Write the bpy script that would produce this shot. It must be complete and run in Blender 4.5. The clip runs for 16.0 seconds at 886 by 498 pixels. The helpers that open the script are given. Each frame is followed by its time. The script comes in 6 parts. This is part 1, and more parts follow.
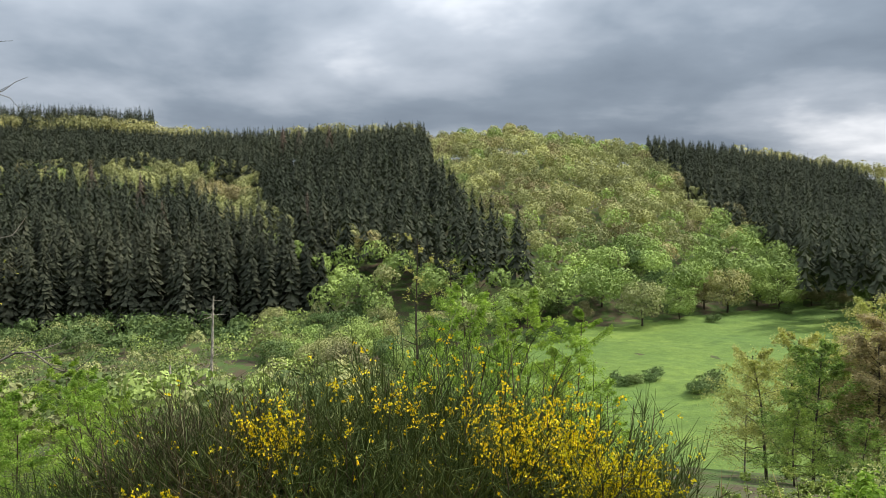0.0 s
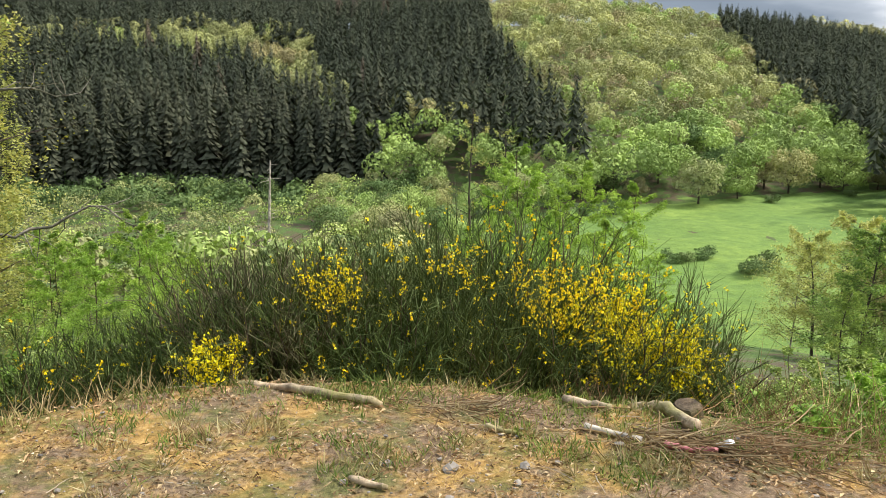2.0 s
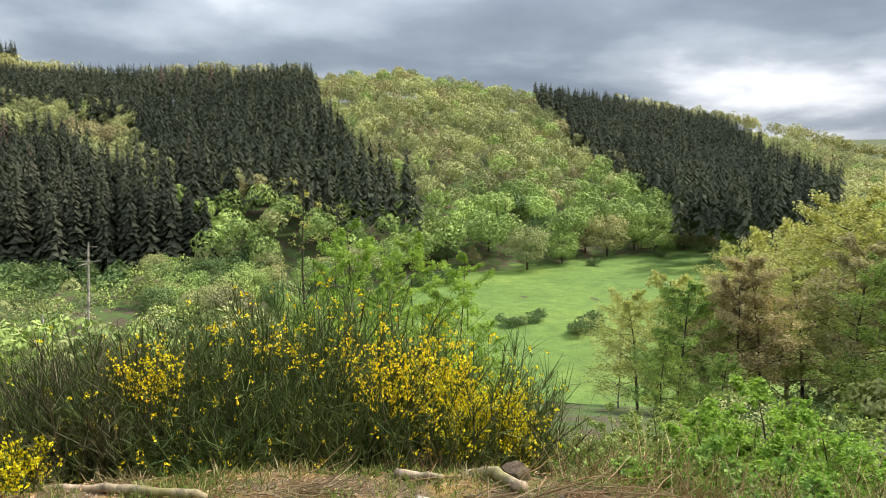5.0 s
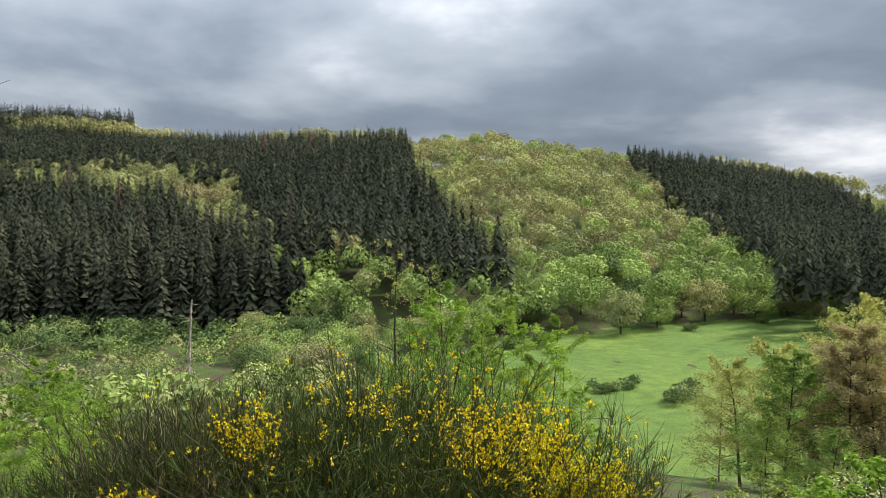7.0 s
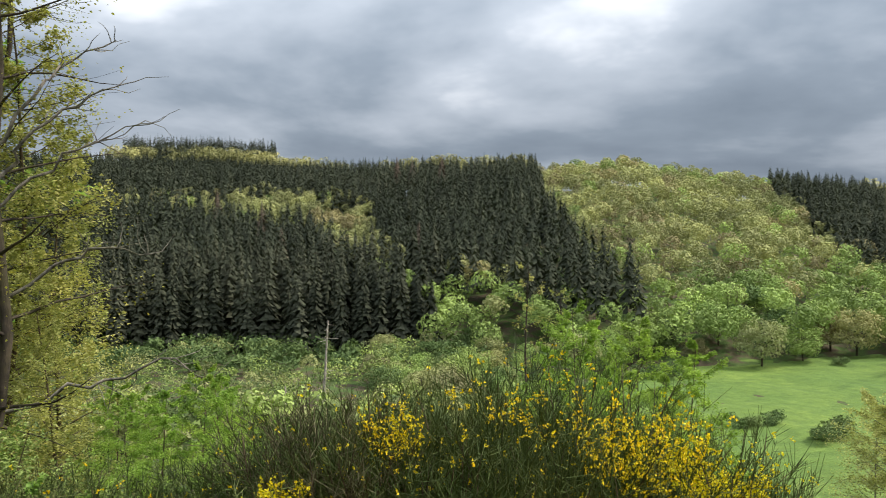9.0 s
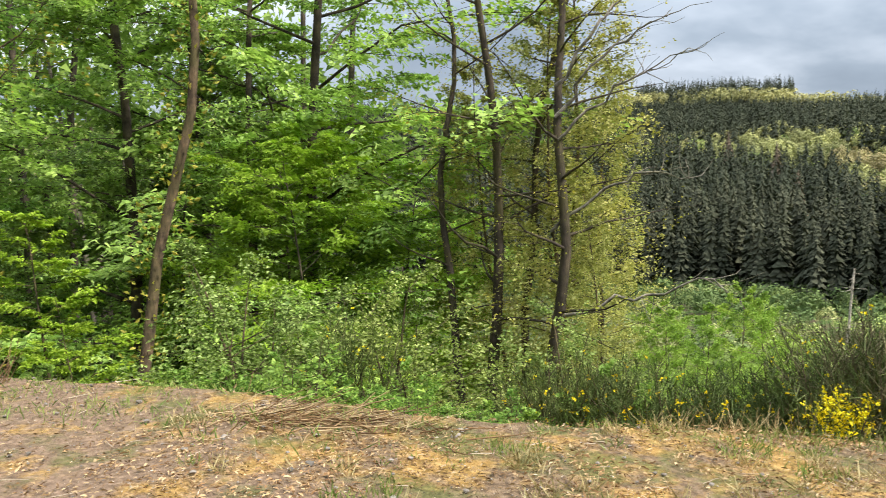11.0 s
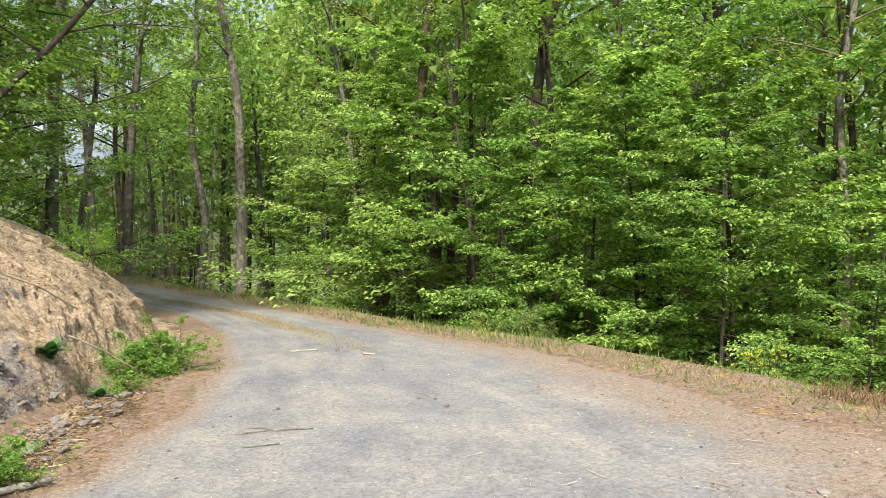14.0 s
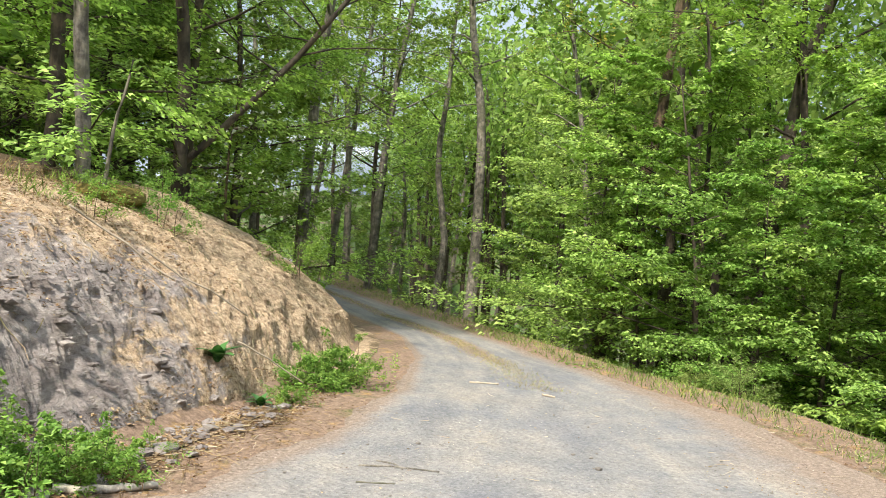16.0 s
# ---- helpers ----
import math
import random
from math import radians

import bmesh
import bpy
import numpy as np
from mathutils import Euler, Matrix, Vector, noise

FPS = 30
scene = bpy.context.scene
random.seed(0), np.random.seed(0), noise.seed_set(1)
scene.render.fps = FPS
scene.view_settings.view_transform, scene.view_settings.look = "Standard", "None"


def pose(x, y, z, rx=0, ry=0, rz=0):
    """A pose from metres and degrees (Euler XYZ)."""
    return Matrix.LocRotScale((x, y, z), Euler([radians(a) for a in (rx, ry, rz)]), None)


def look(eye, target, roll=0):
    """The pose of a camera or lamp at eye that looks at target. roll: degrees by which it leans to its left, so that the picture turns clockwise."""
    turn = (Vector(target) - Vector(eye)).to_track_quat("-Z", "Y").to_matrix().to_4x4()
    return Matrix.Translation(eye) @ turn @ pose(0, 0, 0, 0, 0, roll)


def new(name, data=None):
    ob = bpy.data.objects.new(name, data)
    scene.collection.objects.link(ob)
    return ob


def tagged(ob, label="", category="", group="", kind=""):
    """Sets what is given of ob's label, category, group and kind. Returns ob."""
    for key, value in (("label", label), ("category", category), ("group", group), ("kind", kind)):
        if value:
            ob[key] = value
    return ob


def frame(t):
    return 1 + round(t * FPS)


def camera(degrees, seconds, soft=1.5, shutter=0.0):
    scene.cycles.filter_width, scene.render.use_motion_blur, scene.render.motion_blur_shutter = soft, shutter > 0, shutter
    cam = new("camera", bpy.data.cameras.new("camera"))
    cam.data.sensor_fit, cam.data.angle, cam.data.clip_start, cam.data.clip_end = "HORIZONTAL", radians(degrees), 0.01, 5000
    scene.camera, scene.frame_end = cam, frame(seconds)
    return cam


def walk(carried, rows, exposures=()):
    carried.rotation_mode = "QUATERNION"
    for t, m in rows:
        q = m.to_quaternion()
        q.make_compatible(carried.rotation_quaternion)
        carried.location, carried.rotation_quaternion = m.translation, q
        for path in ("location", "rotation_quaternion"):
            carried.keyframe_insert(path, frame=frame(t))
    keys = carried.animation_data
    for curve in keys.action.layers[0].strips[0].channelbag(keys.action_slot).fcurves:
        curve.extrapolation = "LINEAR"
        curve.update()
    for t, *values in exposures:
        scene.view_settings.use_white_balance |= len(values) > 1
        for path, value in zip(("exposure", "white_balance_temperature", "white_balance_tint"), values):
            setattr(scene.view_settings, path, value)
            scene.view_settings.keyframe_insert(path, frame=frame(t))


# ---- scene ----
cam = camera(57.9, 16.0, soft=0.9, shutter=0.12)
EXPOSURES = [(0.0, 0.1), (0.5, 0.25), (1.5, 0.45), (2.5, 0.47), (4.0, 0.55), (6.3, 0.15), (8.2, 0.1), (10.3, 0.3), (11.0, 0.68), (12.0, 0.74), (13.0, 0.65), (14.5, 0.75), (16.0, 0.8)]
PATH = [
    (0, (0.422, 0.716, 1.665), (0.417, 2.712, 1.54), -1.8),
    (0.5, (0.421, 0.608, 1.678), (0.345, 2.596, 1.473), -1.3),
    (1, (0.42, 0.612, 1.662), (0.292, 2.582, 1.34), -1.1),
    (1.5, (0.414, 0.604, 1.652), (0.267, 2.558, 1.252), -0.7),
    (2, (0.413, 0.596, 1.65), (0.272, 2.542, 1.209), -0.5),
    (2.5, (0.43, 0.597, 1.644), (0.323, 2.54, 1.182), -0.7),
    (3, (0.444, 0.606, 1.638), (0.418, 2.549, 1.166), -0.7),
    (3.5, (0.46, 0.61, 1.641), (0.567, 2.554, 1.181), -0.7),
    (4, (0.471, 0.611, 1.654), (0.704, 2.555, 1.244), -0.8),
    (4.2, (0.476, 0.606, 1.66), (0.744, 2.551, 1.279), -0.8),
    (6.3, (0.494, 0.474, 1.699), (0.675, 2.46, 1.55), -1.1),
    (6.5, (0.482, 0.479, 1.704), (0.617, 2.469, 1.563), -1.1),
    (7, (0.458, 0.561, 1.684), (0.502, 2.558, 1.573), -1.0),
    (7.5, (0.444, 0.627, 1.666), (0.436, 2.625, 1.587), -0.9),
    (8, (0.441, 0.627, 1.669), (0.403, 2.625, 1.61), -0.7),
    (8.2, (0.443, 0.604, 1.676), (0.386, 2.602, 1.624), -0.8),
    (10.3, (0.264, -0.034, 1.373), (-0.665, 1.735, 1.293), -0.2),
    (10.5, (0.262, -0.05, 1.365), (-0.781, 1.653, 1.266), -0.2),
    (11, (0.172, -0.026, 1.351), (-1.192, 1.429, 1.197), -1.4),
    (11.2, (0.134, -0.018, 1.353), (-1.318, 1.347, 1.18), -1.8),
    (11.5, (0.119, 0.016, 1.394), (-1.461, 1.226, 1.194), -2.0),
    (11.9, (0.121, 0.117, 1.43), (-1.652, 1.02, 1.22), -1.9),
    (12, (0.106, 0.128, 1.432), (-1.712, 0.935, 1.226), -1.8),
    (12.4, (0.036, 0.164, 1.411), (-1.913, 0.574, 1.225), -1.6),
    (12.5, (0.008, 0.147, 1.421), (-1.966, 0.408, 1.235), -1.4),
    (12.6, (0.005, 0.13, 1.426), (-1.981, 0.287, 1.246), -1.6),
    (13, (-0.027, 0.055, 1.439), (-2.015, -0.101, 1.288), -2.0),
    (13.5, (-0.086, 0.058, 1.434), (-2.009, -0.485, 1.349), -1.8),
    (14, (-0.156, 0.15, 1.411), (-1.967, -0.697, 1.37), -0.6),
    (14.5, (-0.324, 0.209, 1.391), (-2.084, -0.74, 1.34), 0.1),
    (15, (-0.554, 0.26, 1.39), (-2.239, -0.815, 1.344), 0.6),
    (15.5, (-0.759, 0.33, 1.414), (-2.342, -0.893, 1.392), 1.5),
    (16, (-1.012, 0.429, 1.442), (-2.473, -0.937, 1.458), 4.0),
]
walk(cam, [(t, look(eye, target, roll)) for t, eye, target, roll in PATH], EXPOSURES)

# ---- light ----
SUN_AZ, SUN_EL = -72.0, 50.0        # degrees to the left of +y, and up
world = bpy.data.worlds.new("sky")
scene.world = world
world.use_nodes = True


def node(tree, kind, **sets):
    n = tree.nodes.new(kind)
    for key, value in sets.items():
        if key.startswith("in_"):
            n.inputs[key[3:].replace("_", " ")].default_value = value
    return n


def ramp(tree, stops, fac=None):
    n = tree.nodes.new("ShaderNodeValToRGB")
    while len(n.color_ramp.elements) < len(stops):
        n.color_ramp.elements.new(0.5)
    for e, (p, c) in zip(n.color_ramp.elements, stops):
        e.position, e.color = p, (*c, 1)
    if fac is not None:
        tree.links.new(fac, n.inputs["Fac"])
    return n


def noise_tex(tree, scale, detail=4.0, rough=0.55, vec=None, distort=0.0):
    n = tree.nodes.new("ShaderNodeTexNoise")
    n.inputs["Scale"].default_value, n.inputs["Detail"].default_value = scale, detail
    n.inputs["Roughness"].default_value, n.inputs["Distortion"].default_value = rough, distort
    if vec is not None:
        tree.links.new(vec, n.inputs["Vector"])
    return n


def math_node(tree, op, a, b):
    n = tree.nodes.new("ShaderNodeMath")
    n.operation = op
    for i, v in enumerate((a, b)):
        if isinstance(v, (int, float)):
            n.inputs[i].default_value = v
        else:
            tree.links.new(v, n.inputs[i])
    return n.outputs[0]


def mix_rgb(tree, fac, a, b, kind="MIX"):
    n = tree.nodes.new("ShaderNodeMix")
    n.data_type, n.blend_type = "RGBA", kind
    for sock, v in ((n.inputs[0], fac), (n.inputs[6], a), (n.inputs[7], b)):
        if isinstance(v, (int, float)):
            sock.default_value = v
        elif isinstance(v, tuple):
            sock.default_value = (*v, 1)
        else:
            tree.links.new(v, sock)
    return n.outputs[2]


wt = world.node_tree
wt.nodes.clear()
sky = wt.nodes.new("ShaderNodeTexSky")
sky.sky_type, sky.sun_disc = "NISHITA", False
sky.sun_elevation, sky.sun_rotation = radians(SUN_EL), radians(-SUN_AZ)
coord = wt.nodes.new("ShaderNodeTexCoord")
sep = wt.nodes.new("ShaderNodeSeparateXYZ")
wt.links.new(coord.outputs["Generated"], sep.inputs[0])
up = math_node(wt, "ADD", math_node(wt, "MAXIMUM", sep.outputs[2], 0.0), 0.22)
flat = wt.nodes.new("ShaderNodeCombineXYZ")
wt.links.new(math_node(wt, "DIVIDE", sep.outputs[0], up), flat.inputs[0])
wt.links.new(math_node(wt, "DIVIDE", sep.outputs[1], up), flat.inputs[1])
clouds = noise_tex(wt, 0.72, 6, 0.5, flat.outputs[0], 0.15)
thin = 0.0
for way, start, gain in (((0.66, 0.74, 0.09), 0.90, 0.75), ((-0.45, 0.84, 0.28), 0.955, 2.2)):
    toward = wt.nodes.new("ShaderNodeVectorMath")
    toward.operation = "DOT_PRODUCT"
    wt.links.new(coord.outputs["Generated"], toward.inputs[0])
    toward.inputs[1].default_value = way
    thin = math_node(wt, "ADD", thin, math_node(wt, "MULTIPLY", math_node(wt, "MAXIMUM", math_node(wt, "ADD", toward.outputs["Value"], -start), 0.0), gain))
cover = ramp(wt, ((0.33, (0.165, 0.205, 0.26)), (0.46, (0.255, 0.305, 0.37)), (0.56, (0.44, 0.49, 0.56)), (0.67, (1.0, 1.02, 1.06))), math_node(wt, "ADD", clouds.outputs["Fac"], thin))
gaps = noise_tex(wt, 0.3, 3, 0.5, flat.outputs[0])
skyblue = mix_rgb(wt, 1.0, sky.outputs[0], (0.10, 0.10, 0.10), "MULTIPLY")
open_sky = ramp(wt, ((0.66, (0, 0, 0)), (0.75, (0.5, 0.5, 0.5))), gaps.outputs["Fac"])
skymix = mix_rgb(wt, open_sky.outputs[0], cover.outputs[0], skyblue)
# an overcast sky is about three times as bright overhead as along the horizon
rise = math_node(wt, "MAXIMUM", sep.outputs[2], 0.0)
back = wt.nodes.new("ShaderNodeBackground")
wt.links.new(math_node(wt, "ADD", math_node(wt, "MULTIPLY", rise, 2.6), 0.75), back.inputs["Strength"])
wt.links.new(skymix, back.inputs["Color"])
wt.links.new(back.outputs[0], node(wt, "ShaderNodeOutputWorld").inputs[0])

sun = new("sun", bpy.data.lights.new("sun", "SUN"))
sun.data.energy, sun.data.angle, sun.data.color = 5.0, radians(6), (1.0, 0.95, 0.86)
a, e = radians(SUN_AZ), radians(SUN_EL)
sun.matrix_world = look((0, 0, 60), (math.sin(a) * math.cos(e) * 50, -math.cos(a) * math.cos(e) * 50, 60 - 50 * math.sin(e)))


# ---- materials ----
def material(name):
    m = bpy.data.materials.new(name)
    m.use_nodes = True
    t = m.node_tree
    bsdf = t.nodes["Principled BSDF"]
    bsdf.inputs["Specular IOR Level"].default_value = 0.25
    return m, t, bsdf


def bump(t, bsdf, height, strength, distance):
    b = node(t, "ShaderNodeBump", in_Strength=strength, in_Distance=distance)
    t.links.new(height, b.inputs["Height"])
    t.links.new(b.outputs[0], bsdf.inputs["Normal"])


def leaf_mat(name, dark, mid, light, trans=0.35, rough=0.5, patch=0.35, trees=0.0):
    """Foliage: every leaf its own tint, drifting over the crown, with light passing through; trees is the share that each tree of a wood has in its tint."""
    m, t, bsdf = material(name)
    geo = t.nodes.new("ShaderNodeNewGeometry")
    fac = geo.outputs["Random Per Island"]
    if trees:
        own = t.nodes.new("ShaderNodeAttribute")
        own.attribute_name = "tree"
        fac = math_node(t, "ADD", math_node(t, "MULTIPLY", fac, 1 - trees), math_node(t, "MULTIPLY", own.outputs["Fac"], trees))
    r = ramp(t, ((0.0, dark), (0.55, mid), (1.0, light)), fac)
    info = t.nodes.new("ShaderNodeObjectInfo")
    pos = t.nodes.new("ShaderNodeTexCoord")
    n = noise_tex(t, patch, 2, 0.5, pos.outputs["Object"])
    shade = ramp(t, ((0.3, (0.72, 0.74, 0.7)), (0.7, (1.25, 1.2, 1.1))), n.outputs["Fac"])
    col = mix_rgb(t, 1.0, r.outputs[0], shade.outputs[0], "MULTIPLY")
    hue = ramp(t, ((0.0, (0.86, 0.94, 0.9)), (1.0, (1.14, 1.06, 1.0))), info.outputs["Random"])
    col = mix_rgb(t, 1.0, col, hue.outputs[0], "MULTIPLY")
    t.links.new(col, bsdf.inputs["Base Color"])
    bsdf.inputs["Roughness"].default_value = rough
    bsdf.inputs["Specular IOR Level"].default_value = 0.14
    tr = t.nodes.new("ShaderNodeBsdfTranslucent")
    t.links.new(mix_rgb(t, 1.0, col, (1.0, 1.12, 0.72), "MULTIPLY"), tr.inputs["Color"])
    mx = t.nodes.new("ShaderNodeMixShader")
    mx.inputs[0].default_value = trans
    t.links.new(bsdf.outputs[0], mx.inputs[1])
    t.links.new(tr.outputs[0], mx.inputs[2])
    t.links.new(mx.outputs[0], t.nodes["Material Output"].inputs["Surface"])
    return m


def bark_mat(name, dark, light, scale=9.0, moss=None):
    m, t, bsdf = material(name)
    pos = t.nodes.new("ShaderNodeTexCoord")
    stretch = node(t, "ShaderNodeMapping", in_Scale=(1, 1, 0.22))
    t.links.new(pos.outputs["Object"], stretch.inputs["Vector"])
    n = noise_tex(t, scale, 6, 0.7, stretch.outputs[0])
    col = ramp(t, ((0.3, dark), (0.68, light)), n.outputs["Fac"]).outputs[0]
    blot = noise_tex(t, scale * 0.55, 4, 0.65, pos.outputs["Object"])
    col = mix_rgb(t, 1.0, col, ramp(t, ((0.36, (0.45, 0.45, 0.46)), (0.5, (0.95, 0.95, 0.95)), (0.64, (1.45, 1.4, 1.3))), blot.outputs["Fac"]).outputs[0], "MULTIPLY")
    if moss:
        big = noise_tex(t, 2.6, 5, 0.65, pos.outputs["Object"])
        f = ramp(t, ((0.45, (0, 0, 0)), (0.62, (0.7, 0.7, 0.7))), big.outputs["Fac"])
        col = mix_rgb(t, f.outputs[0], col, moss)
    t.links.new(col, bsdf.inputs["Base Color"])
    bsdf.inputs["Roughness"].default_value = 0.9
    bump(t, bsdf, n.outputs["Fac"], 0.8, 0.03)
    return m


def plain_mat(name, c1, c2, scale=6.0, rough=0.8, bumpy=0.3, dist=0.01):
    m, t, bsdf = material(name)
    geo = t.nodes.new("ShaderNodeNewGeometry")
    pos = t.nodes.new("ShaderNodeTexCoord")
    n = noise_tex(t, scale, 5, 0.6, pos.outputs["Object"])
    isl = math_node(t, "MULTIPLY", geo.outputs["Random Per Island"], 0.6)
    f = math_node(t, "ADD", math_node(t, "MULTIPLY", n.outputs["Fac"], 0.7), isl)
    col = ramp(t, ((0.3, c1), (0.85, c2)), f)
    t.links.new(col.outputs[0], bsdf.inputs["Base Color"])
    bsdf.inputs["Roughness"].default_value = rough
    if bumpy:
        bump(t, bsdf, n.outputs["Fac"], bumpy, dist)
    return m


def ground_mat():
    """Trodden terrace: tan litter, orange moss, bare stony soil and thin grass."""
    m, t, bsdf = material("terrace_soil")
    pos = t.nodes.new("ShaderNodeTexCoord")
    v = pos.outputs["Object"]
    fine = noise_tex(t, 19, 9, 0.78, v)
    litter = ramp(t, ((0.30, (0.045, 0.03, 0.018)), (0.45, (0.145, 0.095, 0.056)), (0.6, (0.27, 0.185, 0.115)), (0.76, (0.45, 0.335, 0.225))), fine.outputs["Fac"])
    # moss covers the quiet end of the terrace, away from the wheels
    plan = t.nodes.new("ShaderNodeSeparateXYZ")
    t.links.new(v, plan.inputs[0])
    quiet = math_node(t, "MULTIPLY", math_node(t, "MINIMUM", math_node(t, "MAXIMUM", math_node(t, "MULTIPLY", math_node(t, "ADD", plan.outputs[1], -1.2), 0.6), 0.0), 1.0),
                      math_node(t, "MINIMUM", math_node(t, "MAXIMUM", math_node(t, "MULTIPLY", math_node(t, "ADD", plan.outputs[0], 8.2), 0.22), 0.0), 1.0))
    grit = ramp(t, ((0.28, (0.068, 0.044, 0.029)), (0.45, (0.185, 0.122, 0.082)), (0.6, (0.305, 0.207, 0.142)), (0.78, (0.45, 0.325, 0.235))), fine.outputs["Fac"])
    bare = mix_rgb(t, quiet, grit.outputs[0], litter.outputs[0])
    mossn = noise_tex(t, 2.6, 8, 0.68, v)
    mossf = ramp(t, ((0.50, (0, 0, 0)), (0.62, (0.85, 0.85, 0.85))), math_node(t, "ADD", mossn.outputs["Fac"], math_node(t, "ADD", math_node(t, "MULTIPLY", quiet, 0.11), -0.06)))
    mcol = ramp(t, ((0.3, (0.14, 0.085, 0.015)), (0.48, (0.36, 0.21, 0.055)), (0.66, (0.56, 0.365, 0.13))), fine.outputs["Fac"])
    col = mix_rgb(t, mossf.outputs[0], bare, mcol.outputs[0])
    shift = node(t, "ShaderNodeMapping", in_Location=(7, 3, 1))
    t.links.new(v, shift.inputs["Vector"])
    gn = noise_tex(t, 2.3, 8, 0.68, shift.outputs[0])
    gf = ramp(t, ((0.52, (0, 0, 0)), (0.63, (0.75, 0.75, 0.75))), math_node(t, "ADD", gn.outputs["Fac"], math_node(t, "ADD", math_node(t, "MULTIPLY", quiet, 0.09), -0.04)))
    gcol = ramp(t, ((0.3, (0.045, 0.055, 0.013)), (0.7, (0.17, 0.18, 0.05))), fine.outputs["Fac"])
    col = mix_rgb(t, gf.outputs[0], col, gcol.outputs[0])
    t.links.new(col, bsdf.inputs["Base Color"])
    bsdf.inputs["Roughness"].default_value = 0.95
    bump(t, bsdf, fine.outputs["Fac"], 0.8, 0.035)
    return m


def forest_floor_mat():
    m, t, bsdf = material("forest_floor")
    pos = t.nodes.new("ShaderNodeTexCoord")
    v = pos.outputs["Object"]
    big, fine = noise_tex(t, 0.35, 5, 0.6, v), noise_tex(t, 9, 6, 0.7, v)
    soil = ramp(t, ((0.3, (0.03, 0.024, 0.015)), (0.7, (0.12, 0.09, 0.05))), fine.outputs["Fac"])
    green = ramp(t, ((0.3, (0.025, 0.05, 0.01)), (0.7, (0.09, 0.14, 0.03))), fine.outputs["Fac"])
    f = ramp(t, ((0.42, (0, 0, 0)), (0.56, (1, 1, 1))), big.outputs["Fac"])
    t.links.new(mix_rgb(t, f.outputs[0], soil.outputs[0], green.outputs[0]), bsdf.inputs["Base Color"])
    bsdf.inputs["Roughness"].default_value = 0.95
    bump(t, bsdf, fine.outputs["Fac"], 0.6, 0.05)
    return m


def meadow_mat():
    m, t, bsdf = material("meadow_grass")
    pos = t.nodes.new("ShaderNodeTexCoord")
    v = pos.outputs["Object"]
    big, mid, fine = noise_tex(t, 0.035, 4, 0.6, v), noise_tex(t, 0.4, 6, 0.7, v), noise_tex(t, 4.0, 4, 0.7, v)
    c = ramp(t, ((0.3, (0.07, 0.12, 0.022)), (0.55, (0.115, 0.182, 0.034)), (0.8, (0.175, 0.245, 0.05))), mid.outputs["Fac"])
    d = ramp(t, ((0.35, (0.8, 0.86, 0.8)), (0.65, (1.2, 1.12, 1.0))), big.outputs["Fac"])
    f = ramp(t, ((0.3, (0.78, 0.78, 0.78)), (0.7, (1.15, 1.15, 1.15))), fine.outputs["Fac"])
    col = mix_rgb(t, 1.0, mix_rgb(t, 1.0, c.outputs[0], d.outputs[0], "MULTIPLY"), f.outputs[0], "MULTIPLY")
    t.links.new(col, bsdf.inputs["Base Color"])
    bsdf.inputs["Roughness"].default_value = 0.85
    bump(t, bsdf, mid.outputs["Fac"], 0.8, 0.4)
    return m


